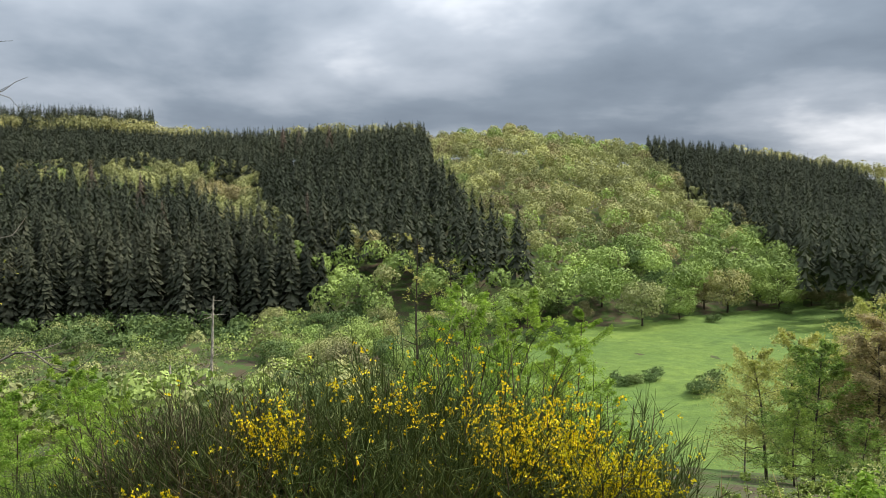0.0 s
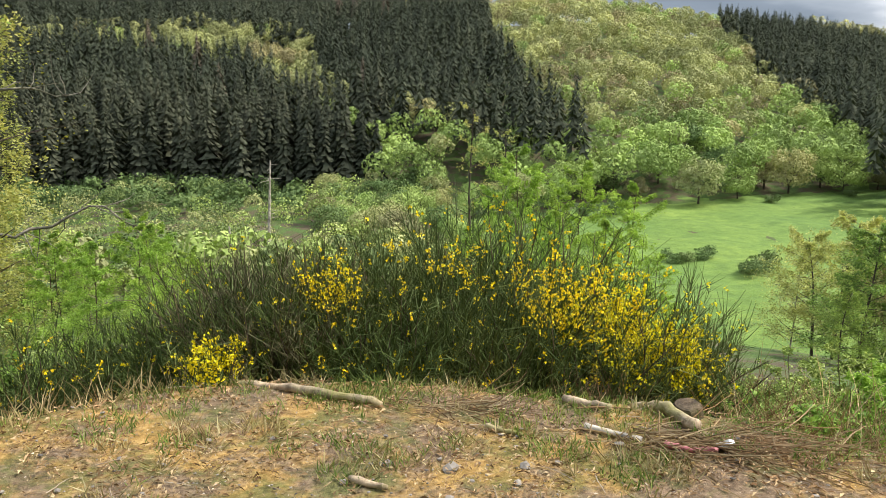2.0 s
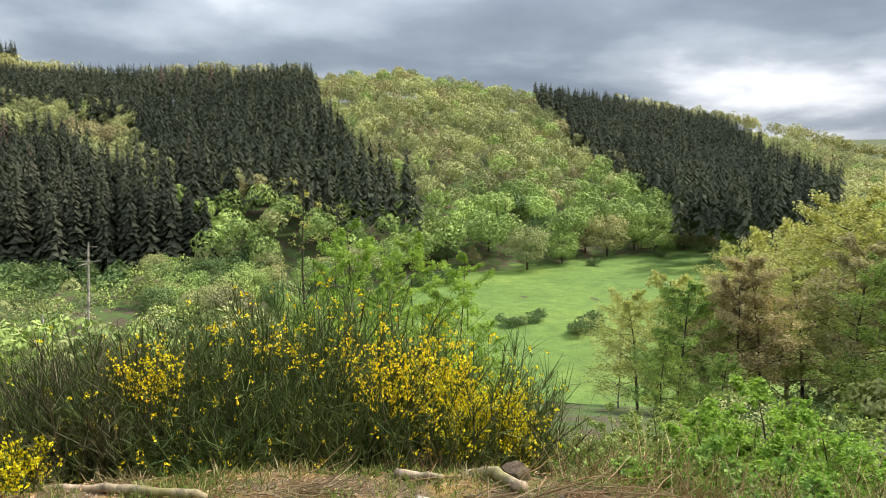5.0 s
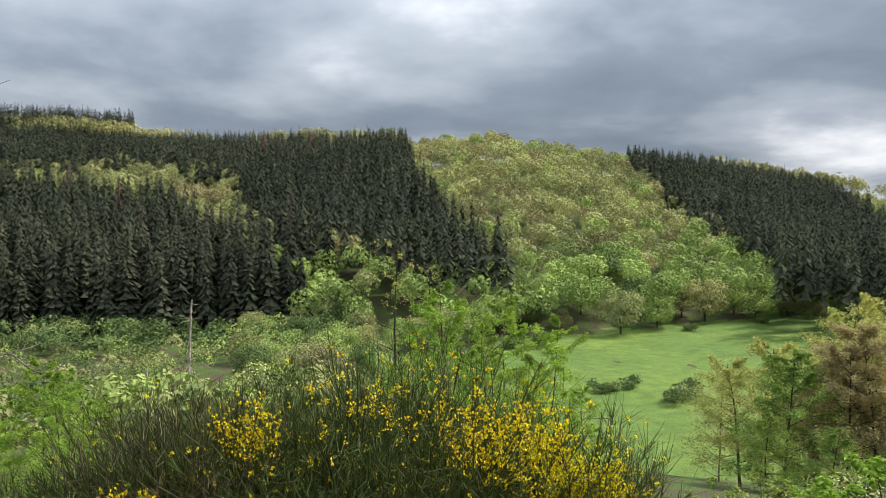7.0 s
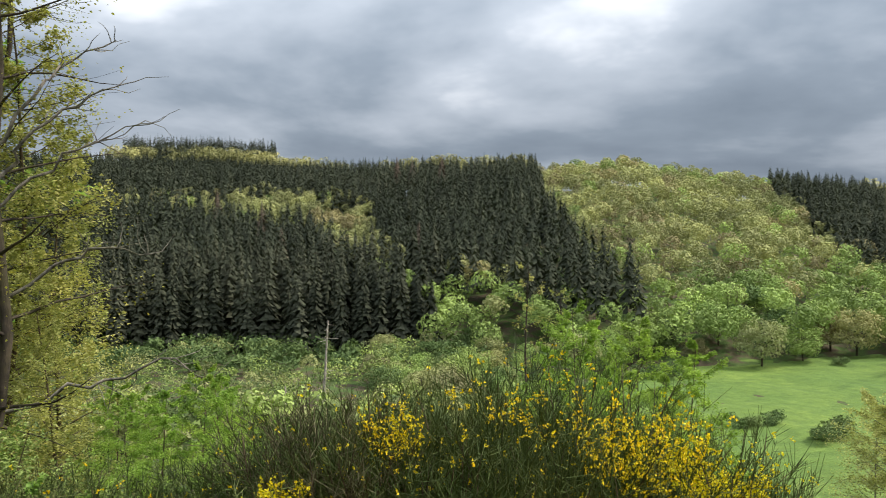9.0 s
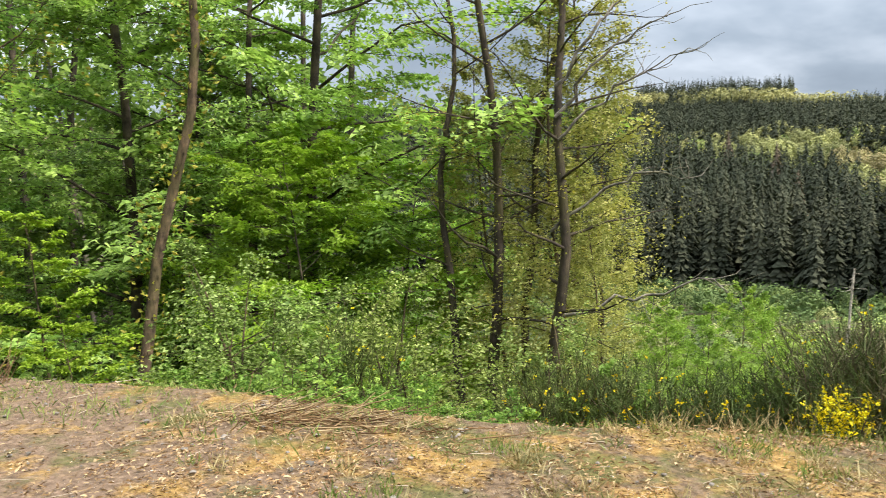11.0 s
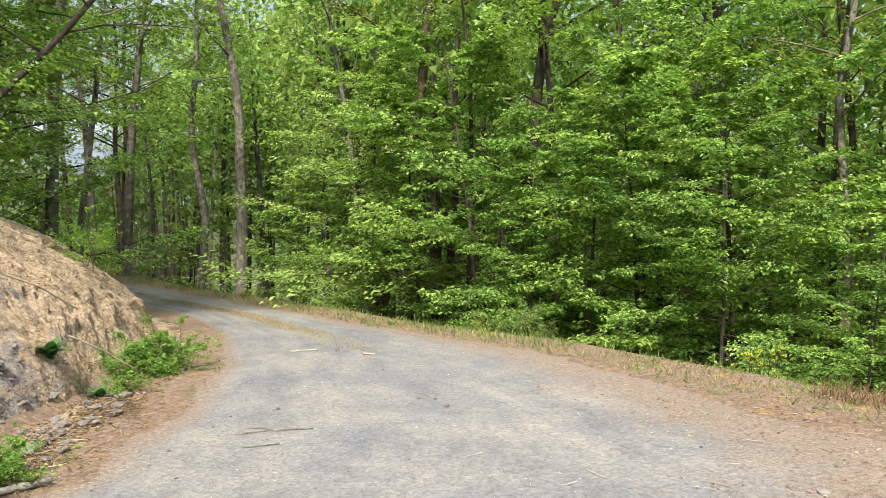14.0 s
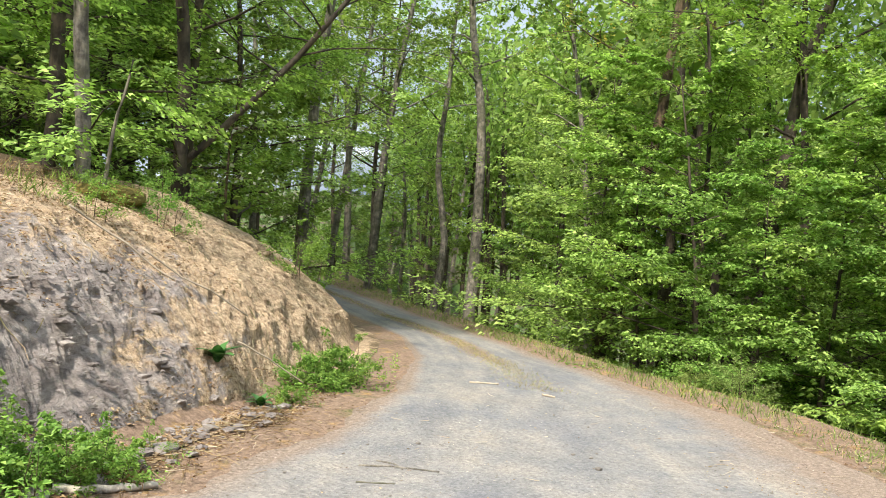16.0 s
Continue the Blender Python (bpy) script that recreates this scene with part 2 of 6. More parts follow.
def gravel_mat():
    m, t, bsdf = material("gravel")
    pos = t.nodes.new("ShaderNodeTexCoord")
    v = pos.outputs["Object"]
    vor = t.nodes.new("ShaderNodeTexVoronoi")
    vor.inputs["Scale"].default_value = 26
    t.links.new(v, vor.inputs["Vector"])
    fine, big = noise_tex(t, 34, 9, 0.8, v), noise_tex(t, 0.7, 6, 0.65, v)
    stones = ramp(t, ((0.0, (0.145, 0.143, 0.146)), (0.5, (0.205, 0.202, 0.20)), (1.0, (0.28, 0.274, 0.268))), vor.outputs["Color"])
    grit = ramp(t, ((0.34, (0.095, 0.093, 0.092)), (0.5, (0.22, 0.215, 0.21)), (0.66, (0.37, 0.36, 0.347))), fine.outputs["Fac"])
    col = mix_rgb(t, 0.55, stones.outputs[0], grit.outputs[0])
    tint = ramp(t, ((0.35, (0.74, 0.74, 0.78)), (0.5, (0.95, 0.918, 0.875)), (0.68, (1.10, 1.01, 0.90))), big.outputs["Fac"])
    col = mix_rgb(t, 1.0, col, tint.outputs[0], "MULTIPLY")
    lane = t.nodes.new("ShaderNodeAttribute")
    lane.attribute_name = "lane"
    tracks = noise_tex(t, 1.0, 6, 0.6, lane.outputs["Vector"], 0.3)
    worn = ramp(t, ((0.36, (0.80, 0.81, 0.84)), (0.5, (1.0, 0.99, 0.98)), (0.64, (1.20, 1.15, 1.07))), tracks.outputs["Fac"])
    col = mix_rgb(t, 1.0, col, worn.outputs[0], "MULTIPLY")
    # tan needles and grit blown onto the edges and the middle strip
    edge = t.nodes.new("ShaderNodeAttribute")
    edge.attribute_name = "verge"
    blown = noise_tex(t, 2.2, 6, 0.7, v)
    f = ramp(t, ((0.60, (0, 0, 0)), (1.0, (1, 1, 1))), math_node(t, "ADD", edge.outputs["Fac"], math_node(t, "MULTIPLY", blown.outputs["Fac"], 0.8)))
    tan = ramp(t, ((0.28, (0.065, 0.047, 0.035)), (0.45, (0.178, 0.132, 0.099)), (0.6, (0.295, 0.225, 0.172)), (0.78, (0.44, 0.35, 0.28))), fine.outputs["Fac"])
    col = mix_rgb(t, f.outputs[0], col, tan.outputs[0])
    t.links.new(col, bsdf.inputs["Base Color"])
    bsdf.inputs["Roughness"].default_value = 0.9
    h = math_node(t, "ADD", vor.outputs["Distance"], fine.outputs["Fac"])
    bump(t, bsdf, h, 0.7, 0.014)
    return m


def rock_mat():
    """Slate face with tan weathered soil in its seams and needle litter on its shelves; the shares are laid down with the mesh."""
    m, t, bsdf = material("slate_rock")
    pos = t.nodes.new("ShaderNodeTexCoord")
    v = pos.outputs["Object"]
    tilt = node(t, "ShaderNodeMapping", in_Rotation=(0.5, 0.7, 0.2), in_Scale=(1.0, 1.0, 3.2))
    t.links.new(v, tilt.inputs["Vector"])
    mid, fine = noise_tex(t, 4.5, 9, 0.72, tilt.outputs[0], 0.4), noise_tex(t, 26, 8, 0.75, v)
    stone = ramp(t, ((0.28, (0.12, 0.10, 0.088)), (0.42, (0.27, 0.232, 0.212)), (0.56, (0.40, 0.35, 0.315)), (0.72, (0.60, 0.52, 0.44))), mid.outputs["Fac"])
    soil = ramp(t, ((0.34, (0.17, 0.105, 0.06)), (0.48, (0.46, 0.33, 0.20)), (0.64, (0.72, 0.56, 0.38))), fine.outputs["Fac"])
    humus = ramp(t, ((0.32, (0.03, 0.02, 0.012)), (0.5, (0.15, 0.10, 0.055)), (0.66, (0.36, 0.26, 0.15))), fine.outputs["Fac"])
    stain = noise_tex(t, 3.2, 7, 0.7, v, 0.3)
    worn = ramp(t, ((0.34, (0.62, 0.58, 0.55)), (0.48, (1.0, 0.97, 0.95)), (0.62, (1.2, 1.17, 1.14))), stain.outputs["Fac"])
    earth = mix_rgb(t, 1.0, soil.outputs[0], worn.outputs[0], "MULTIPLY")
    share = t.nodes.new("ShaderNodeAttribute")
    share.attribute_name = "soil"
    seam = noise_tex(t, 2.4, 9, 0.72, v, 0.5)
    f = ramp(t, ((0.46, (0, 0, 0)), (0.60, (0.92, 0.92, 0.92))), math_node(t, "ADD", share.outputs["Fac"], math_node(t, "MULTIPLY", math_node(t, "ADD", seam.outputs["Fac"], -0.5), 1.5)))
    col = mix_rgb(t, f.outputs[0], mix_rgb(t, 1.0, stone.outputs[0], worn.outputs[0], "MULTIPLY"), earth)
    shelf = t.nodes.new("ShaderNodeAttribute")
    shelf.attribute_name = "humus"
    f = ramp(t, ((0.46, (0, 0, 0)), (0.62, (0.95, 0.95, 0.95))), math_node(t, "ADD", shelf.outputs["Fac"], math_node(t, "MULTIPLY", math_node(t, "ADD", seam.outputs["Fac"], -0.5), 1.3)))
    col = mix_rgb(t, f.outputs[0], col, humus.outputs[0])
    t.links.new(col, bsdf.inputs["Base Color"])
    bsdf.inputs["Roughness"].default_value = 0.8
    bump(t, bsdf, math_node(t, "ADD", mid.outputs["Fac"], math_node(t, "MULTIPLY", fine.outputs["Fac"], 0.5)), 1.0, 0.09)
    return m


M = {
    "soil": ground_mat(), "forest": forest_floor_mat(), "meadow": meadow_mat(), "gravel": gravel_mat(), "rock": rock_mat(),
    "bark_grey": bark_mat("grey_bark", (0.07, 0.06, 0.048), (0.30, 0.265, 0.22), 13, (0.09, 0.09, 0.05)),
    "bark_brown": bark_mat("brown_bark", (0.025, 0.017, 0.011), (0.15, 0.105, 0.066), 15, (0.09, 0.078, 0.03)),
    "bark_dark": bark_mat("dark_bark", (0.028, 0.022, 0.016), (0.10, 0.08, 0.056), 8),
    "bark_alder": bark_mat("alder_bark", (0.022, 0.017, 0.013), (0.075, 0.058, 0.042), 9, (0.06, 0.052, 0.02)),
    "dead_wood": bark_mat("dead_wood", (0.24, 0.20, 0.16), (0.52, 0.47, 0.40), 10),
    "log": bark_mat("weathered_log", (0.16, 0.11, 0.07), (0.46, 0.36, 0.25), 12, (0.20, 0.19, 0.05)),
    "beech": leaf_mat("beech_leaf", (0.12, 0.195, 0.052), (0.285, 0.435, 0.107), (0.49, 0.65, 0.205), 0.44),
    "hornbeam": leaf_mat("hornbeam_leaf", (0.09, 0.138, 0.035), (0.20, 0.287, 0.066), (0.355, 0.465, 0.125), 0.42),
    "sapling": leaf_mat("sapling_leaf", (0.187, 0.286, 0.05), (0.297, 0.429, 0.077), (0.44, 0.572, 0.132), 0.45),
    "maple": leaf_mat("maple_leaf", (0.16, 0.25, 0.024), (0.27, 0.41, 0.042), (0.4, 0.54, 0.088), 0.45),
    "olive": leaf_mat("young_oak_leaf", (0.168, 0.161, 0.028), (0.351, 0.323, 0.056), (0.534, 0.477, 0.113), 0.4),
    "birch": leaf_mat("birch_leaf", (0.25, 0.26, 0.08), (0.42, 0.42, 0.14), (0.58, 0.56, 0.24), 0.4),
    "pale": leaf_mat("pale_shrub_leaf", (0.118, 0.161, 0.044), (0.248, 0.322, 0.088), (0.484, 0.557, 0.22), 0.35),
    "brown": leaf_mat("copper_leaf", (0.26, 0.215, 0.125), (0.37, 0.315, 0.185), (0.48, 0.42, 0.255), 0.4),
    "foxglove": leaf_mat("foxglove_leaf", (0.045, 0.11, 0.035), (0.075, 0.18, 0.055), (0.13, 0.25, 0.085), 0.2),
    "grit": leaf_mat("grit_chips", (0.05, 0.045, 0.042), (0.20, 0.175, 0.155), (0.50, 0.45, 0.40), 0.0, 0.9, 0.8),
    "weed": leaf_mat("weed_leaf", (0.095, 0.175, 0.036), (0.20, 0.335, 0.07), (0.34, 0.49, 0.12), 0.38),
    "spruce": leaf_mat("spruce_needles", (0.028, 0.035, 0.025), (0.053, 0.062, 0.045), (0.09, 0.10, 0.073), 0.1, 0.95, 0.02, 0.72),
    "spruce_brown": leaf_mat("dry_spruce", (0.075, 0.055, 0.045), (0.13, 0.095, 0.075), (0.18, 0.14, 0.11), 0.05, 0.8),
    # far crowns: extra blue in the colours stands in for distance haze
    "wood_green": leaf_mat("far_green_crowns", (0.07, 0.105, 0.04), (0.125, 0.175, 0.066), (0.21, 0.27, 0.10), 0.12, 0.7, 0.05, 0.85),
    "wood_olive": leaf_mat("far_olive_crowns", (0.21, 0.215, 0.10), (0.335, 0.34, 0.155), (0.475, 0.475, 0.21), 0.12, 0.7, 0.02, 0.9),
    "wood_brown": leaf_mat("far_brown_crowns", (0.19, 0.175, 0.10), (0.265, 0.245, 0.135), (0.35, 0.33, 0.17), 0.12, 0.7, 0.05, 0.85),
    "wood_bright": leaf_mat("far_bright_crowns", (0.17, 0.235, 0.08), (0.275, 0.37, 0.115), (0.375, 0.50, 0.155), 0.12, 0.7, 0.05, 0.85),
    "broom": leaf_mat("broom_stems", (0.05, 0.072, 0.022), (0.092, 0.125, 0.038), (0.17, 0.205, 0.075), 0.15, 0.6, 0.8),
    "broom_dry": leaf_mat("dry_broom_stems", (0.07, 0.063, 0.034), (0.14, 0.12, 0.07), (0.238, 0.204, 0.12), 0.1, 0.7, 0.8),
    "flower": leaf_mat("broom_flower", (0.72, 0.50, 0.006), (0.86, 0.67, 0.012), (0.92, 0.78, 0.04), 0.3, 0.5, 0.8),
    "white_flower": leaf_mat("white_blossom", (0.550, 0.580, 0.500), (0.700, 0.720, 0.650), (0.800, 0.800, 0.750), 0.3),
    "grass": leaf_mat("grass_blade", (0.08, 0.125, 0.029), (0.191, 0.264, 0.066), (0.38, 0.41, 0.146), 0.25, 0.6, 0.6),
    "straw": leaf_mat("dry_grass", (0.240, 0.170, 0.080), (0.400, 0.310, 0.170), (0.560, 0.470, 0.300), 0.25, 0.7, 0.6),
    "rust": leaf_mat("dead_fern", (0.15, 0.085, 0.045), (0.28, 0.175, 0.10), (0.42, 0.30, 0.19), 0.2, 0.8, 0.6),
    "litter": leaf_mat("fallen_leaf", (0.110, 0.060, 0.030), (0.270, 0.170, 0.095), (0.480, 0.370, 0.240), 0.1, 0.8, 0.8),
    "moss": plain_mat("moss_cushion", (0.08, 0.065, 0.015), (0.34, 0.26, 0.07), 40, 0.95, 1.0, 0.03),
    "stone": plain_mat("loose_stone", (0.09, 0.078, 0.066), (0.26, 0.225, 0.19), 8, 0.85),
    "twig": plain_mat("fallen_twig", (0.15, 0.10, 0.065), (0.46, 0.38, 0.28), 12, 0.9),
    "white": plain_mat("white_plastic", (0.7, 0.7, 0.7), (0.8, 0.8, 0.8), 5, 0.4, 0),
    "red": plain_mat("faded_red_plastic", (0.35, 0.08, 0.09), (0.5, 0.2, 0.2), 5, 0.5, 0),
}


# ---- mesh tools ----
from mathutils.bvhtree import BVHTree

rng = np.random.default_rng(7)


def mesh_of(name, verts, faces, mat, smooth=False):
    """A mesh from arrays: faces all with the same number of corners."""
    verts, faces = np.asarray(verts, np.float32), np.asarray(faces, np.int32)
    me = bpy.data.meshes.new(name)
    k = faces.shape[1]
    me.vertices.add(len(verts))
    me.vertices.foreach_set("co", verts.ravel())
    me.loops.add(faces.size)
    me.loops.foreach_set("vertex_index", faces.ravel())
    me.polygons.add(len(faces))
    me.polygons.foreach_set("loop_start", np.arange(0, faces.size, k, dtype=np.int32))
    me.polygons.foreach_set("use_smooth", np.full(len(faces), smooth))
    me.materials.append(mat)
    me.update(calc_edges=True)
    return me


def wood_mesh(name, v, f, mat, count, r):
    """The mesh of many trees in turn, each with a tint of its own."""
    me = mesh_of(name, v, f, mat)
    own = r.uniform(0, 1, count) if count > 1 else np.array([0.6])
    me.attributes.new("tree", "FLOAT", "POINT").data.foreach_set("value", np.repeat(own, len(v) // count).astype(np.float32))
    return me


def part(name, me, parent, label=""):
    ob = new(name, me)
    ob.parent = parent
    if label:
        ob["label"] = label
    return ob


def thing(name, x, y, z, label, category, group="", kind=""):
    ob = new(name)
    ob.location = (x, y, z)
    return tagged(ob, label, category, group, kind)


def unit(v):
    return v / np.maximum(np.linalg.norm(v, axis=-1, keepdims=True), 1e-9)


def leaves(base, along, normal, length, width, fold=0.25, single=False):
    """Folded pointed leaves as two triangles each, or one where small; arrays of base points, directions, normals, lengths and widths."""
    along = unit(along)
    side = unit(np.cross(along, normal))
    up_ = np.cross(side, along)
    length, width = np.asarray(length)[:, None], np.asarray(width)[:, None]
    mid = base + along * length * 0.45
    tip = base + along * length - up_ * length * 0.12
    if single:
        v = np.stack((base + side * width * 0.2, mid + side * width * 0.62 + up_ * width * fold, tip), 1).reshape(-1, 3)
        return v, np.arange(len(v), dtype=np.int32).reshape(-1, 3)
    v = np.stack((base, mid + side * width / 2 + up_ * width * fold, tip, mid - side * width / 2 + up_ * width * fold), 1).reshape(-1, 3)
    i = np.arange(len(base))[:, None] * 4
    f = np.stack((i + [0, 1, 2], i + [0, 2, 3]), 1).reshape(-1, 3)
    return v, f


def tubes(paths, sides=5):
    """Round tapering stems: paths of (points, radii)."""
    vs, fs, n0 = [], [], 0
    ang = np.linspace(0, 2 * np.pi, sides, endpoint=False)
    for pts, rad in paths:
        pts, rad = np.asarray(pts, float), np.asarray(rad, float)
        d = unit(np.gradient(pts, axis=0))
        ref = np.where(np.abs(d[:, 2:3]) > 0.9, [[1.0, 0, 0]], [[0, 0, 1.0]])
        u = unit(np.cross(d, ref))
        w = np.cross(d, u)
        ring = pts[:, None] + rad[:, None, None] * (np.cos(ang)[None, :, None] * u[:, None] + np.sin(ang)[None, :, None] * w[:, None])
        k = len(pts)
        vs.append(ring.reshape(-1, 3))
        i = np.arange(k - 1)[:, None] * sides
        j = np.arange(sides)[None]
        jn = (j + 1) % sides
        fs.append(np.stack((i + j, i + jn, i + jn + sides, i + j + sides), -1).reshape(-1, 4) + n0)
        n0 += k * sides
    return np.concatenate(vs), np.concatenate(fs)


def bent(start, direction, length, n, wobble, r, rise=0.0):
    """A wandering line of n points."""
    d = unit(np.asarray(direction, float))
    pts = [np.asarray(start, float)]
    for _ in range(n - 1):
        d = unit(d + r.normal(0, wobble, 3) + [0, 0, rise])
        pts.append(pts[-1] + d * length / (n - 1))
    return np.array(pts)


def at_path(pts, f):
    k = f * (len(pts) - 1)
    i = min(int(k), len(pts) - 2)
    return pts[i] + (pts[i + 1] - pts[i]) * (k - i)


# ---- lie of the land ----
EDGE = [(60, -3), (14, -0.6), (8, 0.3), (5, 1.6), (3.4, 2.9), (2.5, 3.9), (1.7, 4.7), (0.7, 5.0), (-0.5, 5.2), (-1.5, 5.0), (-2.3, 4.2), (-3.2, 3.5),
        (-4.4, 3.0), (-5.4, 2.5), (-6.8, 1.7), (-8.0, 0.3), (-9.1, -1.3), (-10.3, -3.1), (-11.2, -5.2), (-12.8, -8.0), (-14.3, -10.6), (-18, -17), (-26, -28), (-60, -75)]
TOE = [(-57, -79), (-21.8, -30.5), (-13.1, -16.2), (-9.9, -9.8), (-6.7, -6.7), (-5.6, -5.95), (-4.4, -5.25), (-3.2, -4.6), (-2.0, -4.25), (-0.5, -4.0), (4, -3.8), (14, -5), (60, -8)]
VALLEY = -26.0


def smooth_line(line, n=5):
    """The same line, rounded through its points."""
    p = [line[0]] + line + [line[-1]]
    res = []
    for a, b, c, d in zip(p, p[1:], p[2:], p[3:]):
        for k in range(n):
            t = k / n
            res.append(tuple(0.5 * (2 * b[i] + (c[i] - a[i]) * t + (2 * a[i] - 5 * b[i] + 4 * c[i] - d[i]) * t * t + (3 * b[i] - a[i] - 3 * c[i] + d[i]) * t ** 3) for i in (0, 1)))
    return res + [line[-1]]


EDGE, TOE = smooth_line(EDGE), smooth_line(TOE)


def line_dist(x, y, line):
    best = np.full(x.shape, 1e9)
    for (ax, ay), (bx, by) in zip(line, line[1:]):
        dx, dy = bx - ax, by - ay
        t = np.clip(((x - ax) * dx + (y - ay) * dy) / (dx * dx + dy * dy), 0, 1)
        best = np.minimum(best, np.hypot(x - ax - t * dx, y - ay - t * dy))
    return best


def inside(x, y, poly):
    r = np.zeros(x.shape, bool)
    for (ax, ay), (bx, by) in zip(poly, poly[1:] + poly[:1]):
        c = ((ay > y) != (by > y)) & (x < (bx - ax) * (y - ay) / (by - ay + 1e-12) + ax)
        r ^= c
    return r


def ripple(x, y, s):
    """A smooth uneven field, about -1 to 1, s metres across."""
    x, y = x / s, y / s
    return (np.sin(1.7 * x + 1.3 * np.sin(0.9 * y)) + np.sin(1.9 * y + 1.1 * np.sin(1.2 * x + 2)) + 0.6 * np.sin(3.1 * x - 2.3 * y) + 0.5 * np.sin(4.7 * y + 3.9 * x)) / 3.1


AZ = [-180, -60, -48, -36, -29, -20, -13, -5, 3, 11, 19.5, 28, 45, 70, 100, 180]
FOOT = [215, 215, 215, 212, 200, 180, 162, 160, 160, 165, 172, 185, 200, 220, 260, 260]
CREST = [520, 520, 520, 520, 470, 420, 360, 335, 350, 380, 400, 420, 430, 430, 430, 430]
RISE = [-8, -8, -6.0, -2.8, -1.2, 0.5, 1.5, 2.8, 2.6, 2.5, 2.7, 3.1, 3.6, 3.0, 1.0, 1.0]      # elevation of the bare crest, degrees
FALL = [0.33, 0.33, 0.33, 0.33, 0.33, 0.33, 0.33, 0.31, 0.29, 0.27, 0.25, 0.25, 0.28, 0.36, 0.42, 0.42]


def polar(x, y):
    return np.degrees(np.arctan2(-(x - 0.4), y - 0.6)), np.hypot(x - 0.4, y - 0.6)


def height(x, y):
    x, y = np.asarray(x, float), np.asarray(y, float)
    az, r = polar(x, y)
    de, dt = line_dist(x, y, EDGE), line_dist(x, y, TOE)
    ins = inside(x, y, EDGE + TOE)
    z_in = -0.055 * np.clip(y - 0.8, 0, 4.6) * np.clip(1 - (np.abs(x - 0.3) - 2.0) / 3, 0, 1) + 0.02 * ripple(x, y, 0.9)
    fall = np.interp(az, AZ, FALL)
    base = -0.055 * np.clip(y - 0.8, 0, 4.6) * np.clip(1 - (np.abs(x - 0.3) - 2.0) / 3, 0, 1)
    z_out = np.maximum(base - fall * de - 0.35 * (1 - np.exp(-de / 0.7)), VALLEY + 0.02 * (r - 90)) + 0.25 * ripple(x, y, 4) * np.clip(de / 6, 0, 1)
    foot, crest = np.interp(az, AZ, FOOT), np.interp(az, AZ, CREST)
    top = 1.65 + crest * np.tan(np.radians(np.interp(az, AZ, RISE)))
    s = np.clip((r - foot) / (crest - foot), 0, 1)
    hill = VALLEY + 1 + (top - VALLEY) * (1 - (1 - s) ** 1.3) - np.clip(r - crest, 0, 900) * 0.06 + np.clip(r - crest, 0, 60) * np.interp(az, [16, 20, 30, 36], [0, 0.26, 0.26, 0]) + 1.2 * ripple(x, y, 30) * np.clip(s * 4, 0, 1)
    z_out = np.where(r > foot, np.maximum(hill, VALLEY), z_out)
    z_bank = 1.45 * (1 - np.exp(-dt / 0.75)) * np.clip(1.1 - (np.hypot(x + 3.0, y + 5) - 4) / 10, 0.15, 1.05) + 0.20 * np.clip(dt, 0, 60) + 0.12 * ripple(x, y, 2.0) * np.clip(dt, 0, 1)
    return np.where(ins, z_in, np.where(de < dt, z_out, z_bank))


def hz(x, y):
    return float(height(np.array([x]), np.array([y]))[0])


# ground: one sheet out to the horizon
NR, NA = 176, 300
rings = np.concatenate((0.25 * 1.0465 ** np.arange(NR - 3), [900, 1800, 4000]))
ang = np.linspace(0, 2 * np.pi, NA, endpoint=False)
gx = (rings[:, None] * np.cos(ang)).ravel()
gy = (rings[:, None] * np.sin(ang)).ravel()
gz = height(gx, gy)
gz[np.hypot(gx, gy) > 1500] = VALLEY
near = inside(gx, gy, EDGE + TOE)
gz -= np.where(near, 0.06, 0.0) + np.where(~near & (line_dist(gx, gy, TOE) < 4.2), 0.4, 0.0) + np.where(~near & (line_dist(gx, gy, EDGE) < 0.7), 0.06, 0.0)
i, j = np.meshgrid(np.arange(NR - 1), np.arange(NA), indexing="ij")
jn = (j + 1) % NA
gf = np.stack((i * NA + j, (i + 1) * NA + j, (i + 1) * NA + jn, i * NA + jn), -1).reshape(-1, 4)
me = mesh_of("ground", np.stack((gx, gy, gz), 1), gf, M["forest"], True)
tagged(new("ground", me), "dark leaf-strewn ground of the slopes and woods", "ground", kind="structure")


def sheet(name, us, vs, place, mat, lift, label, category, kind="structure"):
    """A strip laid on the land: place(u, v) gives plan points."""
    u, v = np.meshgrid(us, vs, indexing="ij")
    x, y = place(u.ravel(), v.ravel())
    z = height(x, y) + lift
    n, m = len(us), len(vs)
    i, j = np.meshgrid(np.arange(n - 1), np.arange(m - 1), indexing="ij")
    f = np.stack((i * m + j, (i + 1) * m + j, (i + 1) * m + j + 1, i * m + j + 1), -1).reshape(-1, 4)
    return tagged(new(name, mesh_of(name, np.stack((x, y, z), 1), f, mat, True)), label, category, kind=kind)


def spread(line, u):
    k = np.linspace(0, 1, len(line))
    return np.interp(u, k, [p[0] for p in line]), np.interp(u, k, [p[1] for p in line])


def beside(line, u, d):
    """Points d metres to the left of the line."""
    x, y = spread(line, u)
    x1, y1 = spread(line, np.clip(u + 0.004, 0, 1))
    x0, y0 = spread(line, np.clip(u - 0.004, 0, 1))
    n = np.maximum(np.hypot(x1 - x0, y1 - y0), 1e-6)
    return x - (y1 - y0) / n * d, y + (x1 - x0) / n * d


